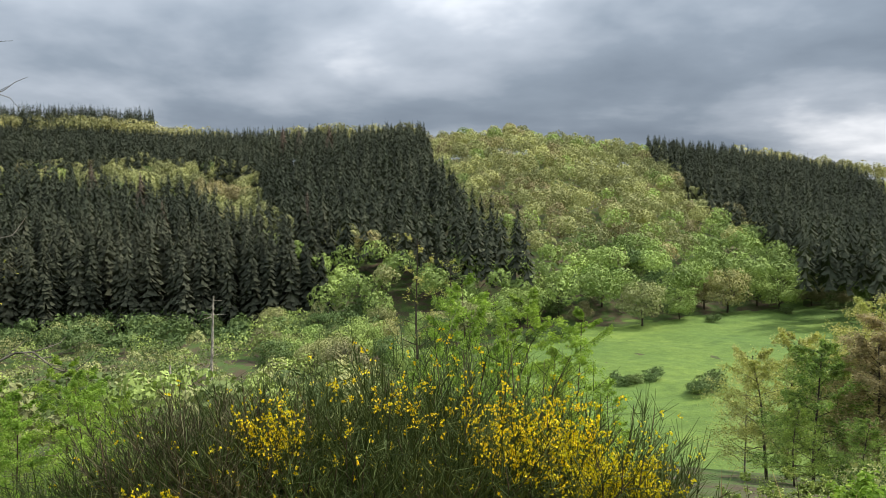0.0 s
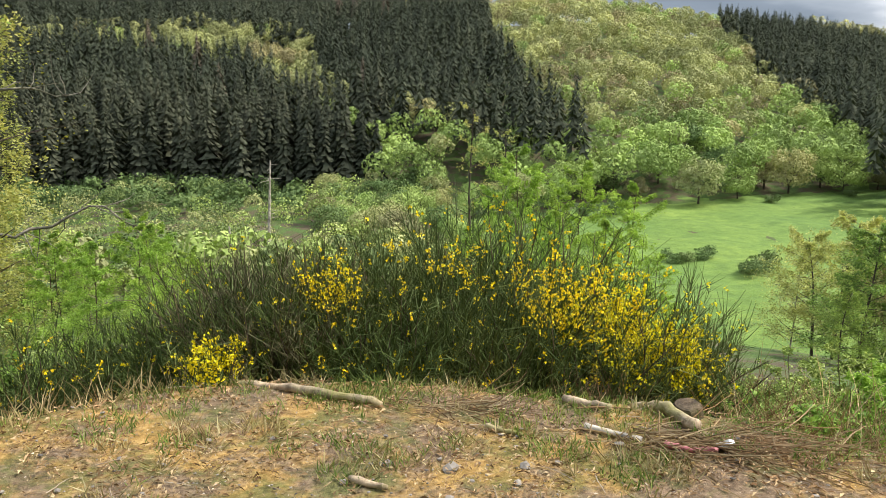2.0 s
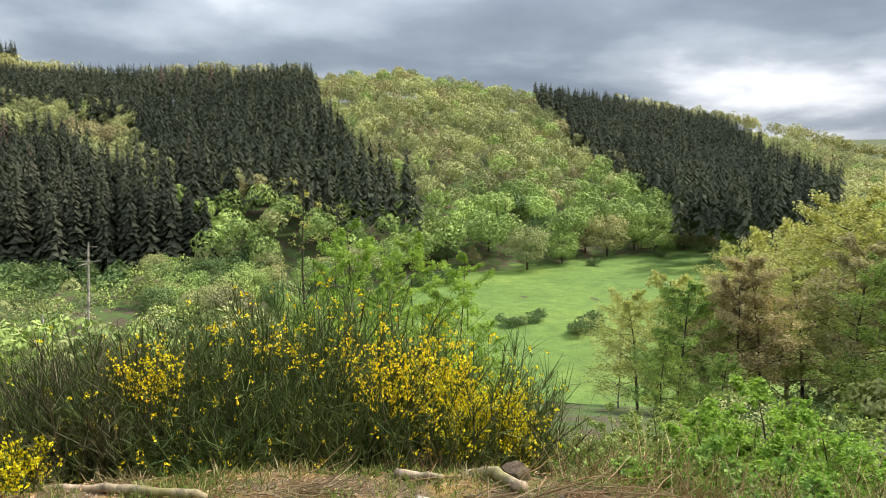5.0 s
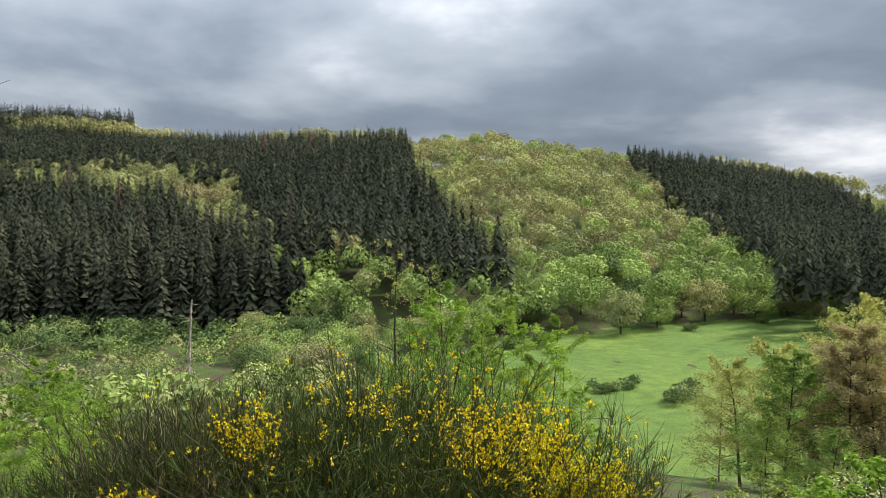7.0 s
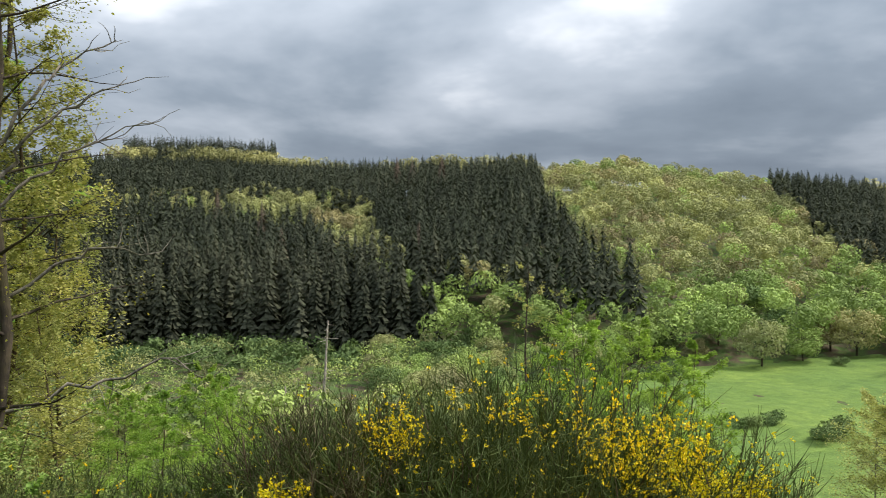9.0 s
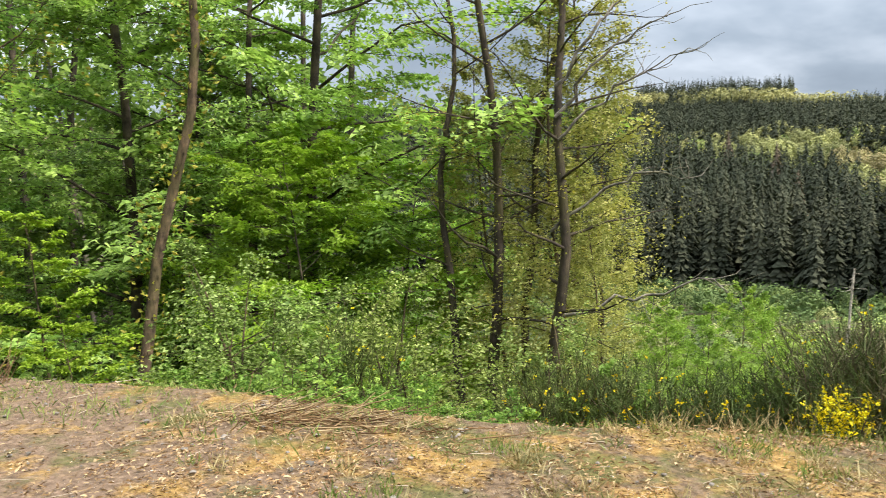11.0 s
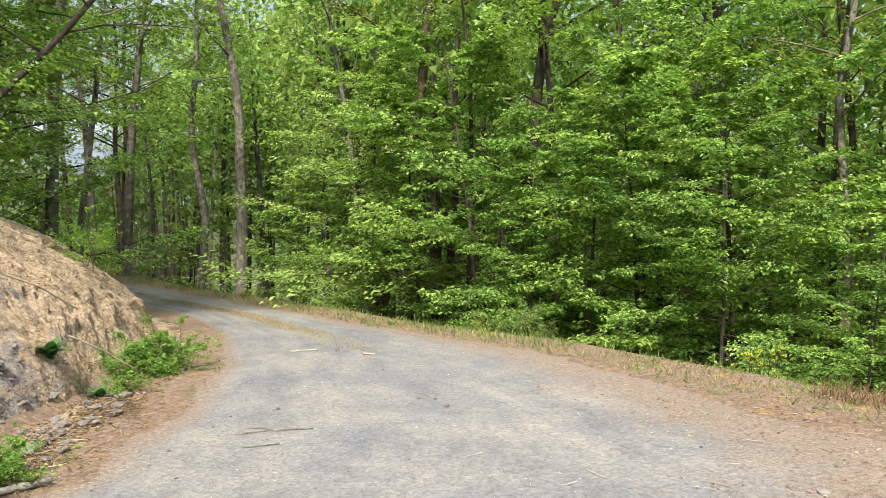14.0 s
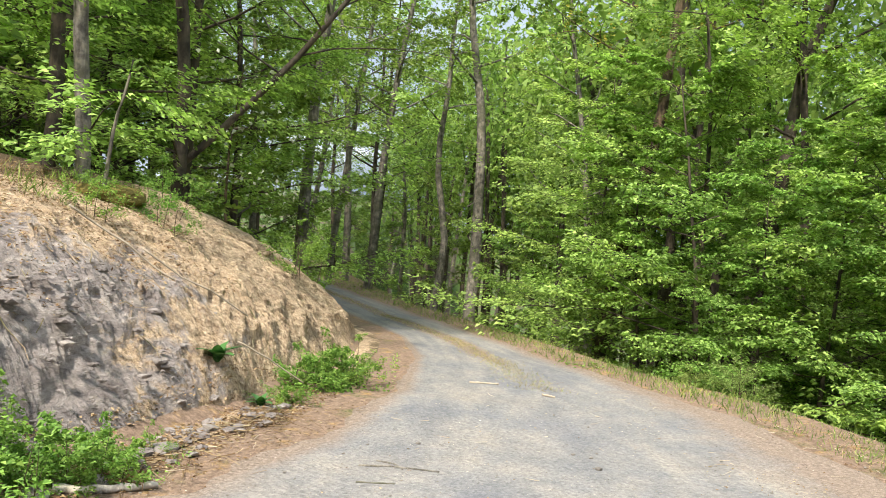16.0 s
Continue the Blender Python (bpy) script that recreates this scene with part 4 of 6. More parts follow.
# trees along the foot of the hill and round the meadow
def clump_tree(seed, tall_, wide, per, size, mat, bark="bark_dark", lumps=14, low=0.41, limbs=14, deep=-0.5):
    """A tree seen from afar: trunk and limbs, and a lumpy crown of leaf clumps."""
    r = np.random.default_rng(seed)
    trunk = bent((0, 0, -0.5), (0, 0, 1), tall_ * 0.62, 7, 0.04, r)
    paths = [(trunk, tall_ * 0.02 * np.linspace(1, 0.2, 7))]
    for k in range(limbs):
        a = k * 2.4
        f = 0.3 + 0.68 * k / limbs
        paths.append((bent(at_path(trunk, f), (math.cos(a), math.sin(a), 0.7), wide * 0.42 * (1.1 - 0.5 * f), 5, 0.15, r), tall_ * 0.007 * np.linspace(1, 0.2, 5)))
    one = np.zeros(1)
    v, f = crown_leaves(r, one, one, one, np.array([float(tall_)]), np.array([float(wide)]), per, size, lumps, low, deep)
    return mesh_of("trunk", *tubes(paths, 5), M[bark], True), wood_mesh("crown", v, f, M[mat], 1, r)


edge_trees = [clump_tree(40 + k, 12, 11, 3400, 0.42, m, lumps=26, low=0.42, deep=-0.95) for k, m in enumerate(("wood_bright", "wood_olive", "wood_green", "wood_brown"))]
TREE_WORDS = ("fresh green", "olive-leaved", "mid-green", "brown-budding")
# the row along the meadow's far edge: bearing, distance, height, kind
for az_, rad_, tall_, kind_ in ((-8.0, 166, 10.0, 2), (-9.6, 164, 6.5, 3), (-11.0, 172, 12.5, 0), (-15.0, 176, 11.0, 2), (-16.3, 168, 9.5, 0), (-17.9, 180, 12.0, 3), (-19.4, 178, 13.2, 1), (-21.3, 188, 12.5, 0), (-22.7, 181, 12.6, 0),
                                (-24.6, 190, 9.0, 3), (-25.6, 194, 11.5, 2), (-26.9, 196, 11.5, 0), (-28.2, 198, 11.0, 0), (-29.6, 202, 11.0, 2), (-31.2, 206, 11.0, 1), (-33, 208, 11.5, 0), (-35, 210, 12.0, 2),
                                (-12.6, 184, 12.5, 2), (-14.2, 188, 13.0, 0), (-6.6, 168, 11.5, 0), (-5.2, 160, 11.5, 0), (-3.4, 152, 11.0, 0), (-1.4, 146, 11.0, 1), (-20.6, 196, 13.0, 2), (-23.8, 200, 13.0, 0)):
    plant("valley_tree", edge_trees[kind_], 0.4 - rad_ * math.sin(radians(az_)), 0.6 + rad_ * math.cos(radians(az_)),
          TREE_WORDS[kind_] + " broadleaf tree by the valley meadow", "tree", "valley trees", rad_, tall_ / 11.4, 0.4)
for k in range(30):
    az_ = 0.5 + 12.5 * k / 29 + r.uniform(-0.4, 0.4)
    rad_ = np.interp(az_, AZ, FOOT) - r.uniform(2, 52)
    kind_ = int(r.choice((0, 0, 1, 2, 3)))
    plant("valley_tree", edge_trees[kind_], 0.4 - rad_ * math.sin(radians(az_)), 0.6 + rad_ * math.cos(radians(az_)),
          TREE_WORDS[kind_] + " broadleaf tree by the valley meadow", "tree", "valley trees", r.uniform(0, 6), r.uniform(0.6, 0.85), 0.4)
bush = clump_tree(51, 3.2, 4.0, 1000, 0.28, "wood_green", lumps=9, low=0.35, deep=-0.9)
for bx, by, sc in ((24.7, 113.1, 0.9), (26.7, 112.7, 0.8), (29.6, 114.1, 0.95), (36, 108, 1.3), (33.5, 106, 1.1), (81.0, 168.5, 1.0), (84.5, 168, 0.8), (21, 146, 1.5), (16, 145, 1.3), (53, 158, 0.9), (70, 164, 0.8)):
    plant("meadow_bush", bush, bx, by, "dark green rounded hawthorn bush in the meadow", "bush", "meadow bushes", bx, sc)
plant("meadow_tree", edge_trees[3], 84.6, 170.0, "small brown-budding tree in the meadow", "tree", "", 1.0, 0.52)
plant("meadow_oak", edge_trees[1], 38.6, 156.6, "wide olive-budding oak at the meadow edge", "tree", "", 2.0, 1.05)

# dead spars
def dead_spar(seed, tall):
    r = np.random.default_rng(seed)
    trunk = bent((0, 0, -0.4), (0.05, 0, 1), tall, 8, 0.015, r)
    paths = [(trunk, 0.15 * np.linspace(1, 0.35, 8))]
    for k in range(26):
        f = r.uniform(0.15, 0.97)
        a = r.uniform(0, 6.28)
        paths.append((bent(at_path(trunk, f), (math.cos(a), math.sin(a), -0.15), r.uniform(0.4, 1.7) * (1.1 - f * 0.5), 4, 0.12, r), 0.02 * np.linspace(1, 0.3, 4)))
    return mesh_of("trunk", *tubes(paths, 6), M["dead_wood"], True)


for dx, dy, top, seed in ((-16.45, 56.2, -4.1, 3), (-18.25, 53.3, -8.4, 5)):
    g = hz(dx, dy)
    ob = thing("dead_spruce", dx, dy, g, "bare pale dead spruce spar with short broken branches", "tree", "dead spars")
    part("trunk", dead_spar(seed, top - g), ob)

# scrub on the valley slope
r = np.random.default_rng(31)
for name, mat, n in (("hazel_scrub", "wood_green", 62), ("willow_scrub", "wood_bright", 26), ("birch_scrub", "wood_olive", 44)):
    az_ = np.concatenate((r.uniform(6, 50, n * 3), r.uniform(-60, -34, n // 2), r.uniform(-5, 8, n)))
    rad_ = np.concatenate((26 + 147 * r.uniform(0, 1, n * 3) ** 0.8, r.uniform(34, 90, n // 2), r.uniform(36, 100, n)))
    px, py = 0.4 - rad_ * np.sin(np.radians(az_)), 0.6 + rad_ * np.cos(np.radians(az_))
    ok = (line_dist(px, py, EDGE) > 6) & ~((rad_ > 70) & (az_ < -4)) & ~((np.abs(az_ - 17) < 4) & (rad_ > 47) & (rad_ < 105))
    px, py, rad_ = px[ok], py[ok], rad_[ok]
    big = np.clip(rad_ / 60, 0.5, 1.3)
    v, f = dome_crowns(r, px, py, height(px, py) - 0.5, r.uniform(2.2, 6.0, len(px)) * big, r.uniform(3.0, 6.5, len(px)) * big, 340, 0.36, 9)
    tagged(new(name, wood_mesh(name, v, f, M[mat], len(px), r)), "tangled scrub on the slope down to the valley", "scrub", kind="stuff")

# scrub against the foot of the plantation, and the wooded valley side beyond the near trees
az_ = r.uniform(5, 46, 260)
rad_ = np.interp(az_, AZ, FOOT) + r.uniform(-22, 10, 260)
px, py = 0.4 - rad_ * np.sin(np.radians(az_)), 0.6 + rad_ * np.cos(np.radians(az_))
v, f = crown_leaves(r, px, py, height(px, py) - 0.4, r.uniform(3, 7, 260), r.uniform(4, 7, 260), 110, 0.8, 7, 0.45)
tagged(new("alder_scrub", wood_mesh("alder_scrub", v, f, M["wood_green"], len(px), r)), "dark green alder scrub at the foot of the plantation", "scrub", kind="stuff")
x, y, az, rad = slope_grid(r, 50, 84, 215, 520, 9.0)
v, f = crown_leaves(r, x, y, height(x, y), r.uniform(10, 15, len(x)), r.uniform(8, 11, len(x)), 60, 2.0)
tagged(new("valley_wood", wood_mesh("valley_wood", v, f, M["wood_olive"], len(x), r)), "olive-green wood on the valley side beyond the trees", "woodland", kind="stuff")


# ---- woods round the terrace ----
beech = [broadleaf(60 + k, 11, 8.5, 0.075, M["beech"], M["bark_dark"], 30, 12, 84, 0.095, 0.05, flat=0.96, droop=0.06, single=True) for k in range(2)]
horn = [broadleaf(70 + k, 13, 9, 0.12, M["beech"], M["bark_dark"], 32, 10, 120, 0.105, 0.05, flat=0.93, droop=0.05, single=True) for k in range(2)]
tall = [broadleaf(80 + k, 17, 8, 0.17, M[("hornbeam", "beech")[k % 2]], M[("bark_grey", "bark_dark")[k % 2]], 24, 6, 76, 0.13, 0.34, single=True, flat=0.75, twigs=False) for k in range(3)]
thicket = [broadleaf(85 + k, 6, 5.5, 0.06, M[("hornbeam", "beech")[k]], M["bark_dark"], 26, 6, 66, 0.115, 0.04, single=True, flat=0.8, twigs=False) for k in range(2)]
maple = broadleaf(95, 3.6, 2.4, 0.03, M["maple"], M["bark_brown"], 26, 6, 32, 0.08, 0.1, flat=0.9, droop=0.1)
pale = broadleaf(97, 2.3, 2.8, 0.03, M["pale"], M["bark_brown"], 30, 6, 32, 0.05, 0.1, flat=0.4, stems=5)
weedy = broadleaf(98, 1.1, 1.5, 0.012, M["weed"], M["bark_brown"], 20, 5, 22, 0.046, 0.05, flat=0.5, stems=4, twigs=False, single=True)

small_beech = [broadleaf(64 + k, 6.4, 6.0, 0.05, M["beech"], M["bark_dark"], 28, 13, 66, 0.082, 0.03, flat=0.96, droop=0.07) for k in range(2)]
for k, (px, py, sc) in enumerate(((-11.5, -1.1, 0.78), (-13.9, -5.5, 1.12), (-12.8, -4.1, 0.66), (-10.9, 0.7, 0.5), (-14.3, 2.6, 0.8), (-13.4, -2.6, 1.0), (-12.5, -3.2, 0.85), (-13.3, -0.9, 1.1), (-15.3, -7.4, 1.0))):
    plant("young_beech", small_beech[k % 2], px, py, "young beech with layered sprays of bright green leaves", "tree", "young beeches", k * 1.9 + 0.4, sc, 0.2)
bright = broadleaf(67, 6.4, 7.0, 0.05, M["maple"], M["bark_dark"], 34, 13, 70, 0.09, 0.04, flat=0.95, droop=0.05, single=True)
for px, py, top, turn in ((-9.6, 9.2, 2.1, 0.3), (-8.4, 9.6, 0.2, 2.0), (-11.6, 8.8, 3.0, 1.0), (-9.6, 7.2, 2.4, 2.2), (-8.9, 6.9, 2.2, 4.0)):
    plant("young_beech", bright, px, py, "young beech in full light with yellow-green leaves", "tree", "young beeches", turn, (top - hz(px, py)) / 6.2, 0.2)
for k, (px, py, sc) in enumerate(((-15.0, -6.2, 1.0), (-17.8, -9.8, 0.8), (-15.5, -2.0, 0.95), (-12.8, 12.8, 0.62))):
    plant("young_beech", beech[k % 2], px, py, "young beech with layered sprays of bright green leaves", "tree", "young beeches", k * 1.3, sc, 0.3)
for k, (px, py, sc) in enumerate(((-11.2, 7.3, 0.9), (-12.8, 6.2, 1.0), (-17, 4.0, 1.0), (-18, -2, 1.0), (-15.2, 0.2, 0.85), (-14.5, 8.5, 1.1), (-11.6, 9.0, 1.15))):
    plant("hornbeam", horn[k % 2], px, py, "dense green hornbeam at the wood's edge", "tree", "hornbeams", k * 1.7, sc, 0.3)

# the depth of the wood: crowns that close it behind the first rows, and unseen ones added behind the bank to block
# skylight
r = np.random.default_rng(22)
n = 760
px, py = r.uniform(-75, 24, n), r.uniform(-70, 30, n)
az_, rad_ = polar(px, py)
ok = ((az_ > 47) | (az_ < -148)) & (rad_ > np.where(np.abs(az_) > 146, 14, 22)) & (rad_ < 75) & (line_dist(px, py, EDGE) > 5) & (line_dist(px, py, TOE) > 5) & ~inside(px, py, EDGE + TOE) & ~((np.abs(az_ - 140) < 3) & (rad_ < 60))
px, py = px[ok], py[ok]
n = len(px)
v, f = crown_leaves(r, px, py, height(px, py), np.where(polar(px, py)[0] > 58, r.uniform(16, 25, n), r.uniform(11, 15, n)), r.uniform(6.5, 9.5, n), 1000, 0.32, 16, 0.52, -0.8)
tagged(new("deep_wood", mesh_of("deep_wood", v, f, M["hornbeam"])), "dense green crowns in the depth of the wood", "woodland", kind="stuff")
paths = [(bent((a_, b_, c_ - 0.5), (0, 0, 1), 14, 5, 0.03, r), 0.15 * np.linspace(1, 0.5, 5)) for a_, b_, c_ in zip(px, py, height(px, py))]
tagged(new("deep_wood_trunks", mesh_of("deep_wood_trunks", *tubes(paths, 5), M["bark_dark"], True)), "slim dark trunks in the depth of the wood", "woodland", kind="stuff")

# beech crowns over the wood, partly out of view, added to shade its interior
gx_, gy_ = np.meshgrid(np.arange(-44, 6, 4.6), np.arange(-46, 16, 4.6))
px, py = (q.ravel() + r.uniform(-1.6, 1.6, q.size) for q in (gx_, gy_))
az_, rad_ = polar(px, py)
ok = ((az_ > 78) | (az_ < -140)) & (rad_ > 17.0) & (line_dist(px, py, EDGE) > 5.2) & (line_dist(px, py, TOE) > 3.8) & ~inside(px, py, EDGE + TOE) & ~((np.abs(az_ - 139.5) < 2.2))
px, py = px[ok], py[ok]
n = len(px)
v, f = crown_leaves(r, px, py, height(px, py), r.uniform(15, 20, n), r.uniform(6.5, 8.5, n), 1700, 0.28, 18, 0.72, -0.6)
tagged(new("canopy", mesh_of("canopy", v, f, M["beech"])), "green beech crowns, partly unseen, added over the wood to shade it", "woodland", kind="stuff")
paths = [(bent((a_, b_, c_ - 0.5), (0, 0, 1), 15, 7, 0.035, r), r.uniform(0.08, 0.17) * np.linspace(1, 0.4, 7)) for a_, b_, c_ in zip(px, py, height(px, py))]
tagged(new("canopy_trunks", mesh_of("canopy_trunks", *tubes(paths, 7), M["bark_dark"], True)), "slim dark beech trunks under the canopy", "woodland", kind="stuff")

# single trunks by the road and the edge
def bare_trunk(seed, tall_, girth, lean, mat_leaf, mat_bark, limbs=14, leaf=0.08, low=0.45, wide=5.0, per=18):
    return broadleaf(seed, tall_, wide, girth, M[mat_leaf], M[mat_bark], limbs, 6, per, leaf, low, lean, 0.4, gap=0.2, sway=0.014 * tall_, shoots=420 if mat_leaf == "olive" else 90)


for px, py, args in ((-9.74, 2.61, (1, 13, 0.098, (0, 0.01), "olive", "bark_brown")), (-8.55, 3.95, (2, 12, 0.085, (0.05, 0.17), "olive", "bark_brown")),
                     (-12.9, 0.95, (3, 11, 0.10, (0.04, 0.46), "olive", "bark_brown")), (-14.9, 0.6, (4, 14, 0.10, (0, 0.02), "olive", "bark_grey")),
                     (-6.9, 8.45, (5, 11, 0.088, (0.0, -0.02), "olive", "bark_alder", 26, 0.04, 0.2, 4.5, 14)), (-6.8, 9.2, (6, 11, 0.07, (0.02, 0.06), "olive", "bark_alder", 20, 0.045, 0.25, 4.0, 20)),
                     (-5.9, 8.5, (7, 11, 0.085, (0.0, 0.03), "olive", "bark_alder", 26, 0.04, 0.2, 4.0, 14)), (-7.1, 8.2, (8, 10, 0.07, (-0.16, 0.1), "olive", "bark_alder", 18, 0.045, 0.2, 4.0, 16)),
                     (-21.2, -17.1, (9, 20, 0.23, (0.01, -0.03), "hornbeam", "bark_grey")), (-23, -20.5, (10, 18, 0.17, (-0.02, 0.02), "hornbeam", "bark_grey")),
                     (-4.6, -8.2, (13, 15, 0.085, (0.02, 0.0), "hornbeam", "bark_grey", 14, 0.06, 0.5)), (-4.45, -8.9, (14, 16, 0.085, (-0.02, 0.0), "hornbeam", "bark_dark", 14, 0.06, 0.5)), (-6.6, -9.9, (15, 15, 0.10, (0.1, 0.0), "hornbeam", "bark_dark", 14, 0.09, 0.5)), (-6.0, -10.9, (16, 9, 0.07, (-0.74, 0.6), "hornbeam", "bark_dark", 16, 0.09, 0.35)), (-16.8, -9.6, (11, 17, 0.2, (-0.05, 0.16), "olive", "bark_brown")), (-16.5, -6.2, (12, 17, 0.19, (-0.05, 0.16), "hornbeam", "bark_dark"))):
    plant("slender_tree", bare_trunk(*args), px, py, "slender tree with " + ("grey" if args[5] == "bark_grey" else "brown") + " bark and sparse young leaves", "tree", "edge trees", 0, 1, 0.2)

# wood interior and the uphill wood
r = np.random.default_rng(23)
count = 0
while count < 34:
    px, py = r.uniform(-55, -4), r.uniform(-60, 16)
    p = np.array([px]), np.array([py])
    az_, rad_ = polar(*p)
    if inside(*p, EDGE + TOE)[0] or line_dist(*p, EDGE)[0] < 3.0 or line_dist(*p, TOE)[0] < 2.5 or rad_[0] < 15 or az_[0] < 60 or (126 < az_[0] < 136 and rad_[0] < 26):
        continue
    plant("forest_tree", tall[count % 3], px, py, "tall forest tree with a slim trunk and green crown", "tree", "forest trees", r.uniform(0, 6), r.uniform(0.8, 1.15), 0.2)
    count += 1
for px, py in ((-21, -22), (-20.3, -23.5), (-24.5, -27.4), (-14.9, -18.2), (-28, -29.5), (-18.5, -26), (-26.3, -33), (-31, -33), (-22, -31), (-33, -29)):
    plant("forest_tree", tall[int(-px) % 3], px, py, "tall forest tree with a slim trunk and green crown", "tree", "forest trees", px, 1.1, 0.2)
for px, py in ((-27, -41), (-34, -40), (-21, -37), (-39, -53), (-30, -51), (-36, -45), (-25, -46), (-45, -57), (-31, -60)):
    plant("forest_tree", tall[int(-px) % 3], px, py, "tall forest tree with a slim trunk and green crown", "tree", "forest trees", px, 1.1, 0.2)
    plant("understorey_tree", thicket[int(-px) % 2], px - 2, py + 1.5, "leafy understorey tree in the shade of the wood", "tree", "understorey", py, 1.3, 0.2)
count = 0
while count < 24:
    px, py = r.uniform(-36, -9), r.uniform(-34, 14)
    p = np.array([px]), np.array([py])
    az_, rad_ = polar(*p)
    if inside(*p, EDGE + TOE)[0] or line_dist(*p, EDGE)[0] < 2.5 or line_dist(*p, TOE)[0] < 3 or rad_[0] < 14.5 or az_[0] < 52 or (126 < az_[0] < 150 and rad_[0] < 34):
        continue
    plant("understorey_tree", thicket[count % 2], px, py, "leafy understorey tree in the shade of the wood", "tree", "understorey", r.uniform(0, 6), r.uniform(0.7, 1.3), 0.2)
    count += 1
bank_kinds = (beech[0], beech[1], thicket[0], thicket[1], horn[0], horn[1])
for px, py, k, sc in ((-4.9, -10.2, 4, 0.75), (-7.3, -11, 5, 0.8), (-2.5, -11, 5, 0.8), (-10.2, -14.2, 4, 0.85), (-7.0, -13.6, 2, 1.2), (-3.6, -12.8, 3, 1.2), (-13.2, -19, 2, 1.3), (-6, -15, 4, 1.1), (0, -13, 2, 1.5), (-9.5, -20, 3, 1.5), (5, -13, 3, 1.5), (10, -11, 2, 1.5), (-3.5, -15, 5, 1.1), (-16.5, -24, 3, 1.4), (-12, -24, 2, 1.5)):
    plant("bank_hornbeam", bank_kinds[k], px, py, "dark green hornbeam on top of the rock bank", "tree", "bank trees", px, sc, 0.3)

# shrubs under the trees
for px, py, k, sc in ((-6.3, 4.0, 0, 1.0), (-5.6, 5.7, 0, 1.0), (-7.4, 5.8, 0, 1.0), (-4.6, 6.6, 0, 0.8), (-8.1, 3.0, 1, 0.72), (-7.75, 3.1, 1, 0.45), (-8.6, 1.9, 1, 0.5), (-10.6, -3.6, 0, 0.34), (-10.95, -4.3, 0, 0.26)):
    plant("shrub" if k == 0 else "maple_sapling", (pale, maple)[k], px, py, ("pale green tangled shrub at the terrace edge", "bright yellow-green maple sapling")[k], "shrub" if k == 0 else "sapling", ("edge shrubs", "saplings")[k], px * 3, sc, 0.1)
k = 0
while k < 40:
    f = r.uniform(0, 1)
    i = r.integers(52, len(EDGE) - 3)
    (ax, ay), (bx, by) = EDGE[i], EDGE[i + 1]
    px, py = ax + (bx - ax) * f - r.uniform(0.2, 1.8), ay + (by - ay) * f + r.uniform(0.2, 1.4)
    if inside(np.array([px]), np.array([py]), EDGE + TOE)[0]:
        continue
    plant("weed_clump", weedy, px, py, "low clump of green weeds and brambles at the verge", "weeds", "verge weeds", r.uniform(0, 6), r.uniform(0.4, 0.9))
    k += 1

# ---- slope in front ----
BLOOM = [(-0.75, 5.9, 0.27, 0.15), (-0.68, 5.9, 0.12, 0.08), (1.03, 6.15, 0.17, 0.2), (1.26, 6.0, 0.06, 0.2), (1.3, 5.85, -0.12, 0.18), (1.64, 5.8, -0.12, 0.15), (1.66, 5.75, -0.3, 0.13), (1.5, 5.9, -0.2, 0.12),
         (0.5, 6.4, 0.52, 0.12), (0.05, 6.1, 0.42, 0.14), (-0.3, 6.1, 0.44, 0.10), (0.55, 6.2, 0.2, 0.12), (0.85, 6.0, 0.0, 0.15), (0.72, 6.3, 0.35, 0.12), (-1.38, 5.2, -0.12, 0.13), (0.2, 6.1, 0.25, 0.1), (-5.5, 4.75, 0.25, 0.16), (-9.3, -0.4, 0.1, 0.13)]


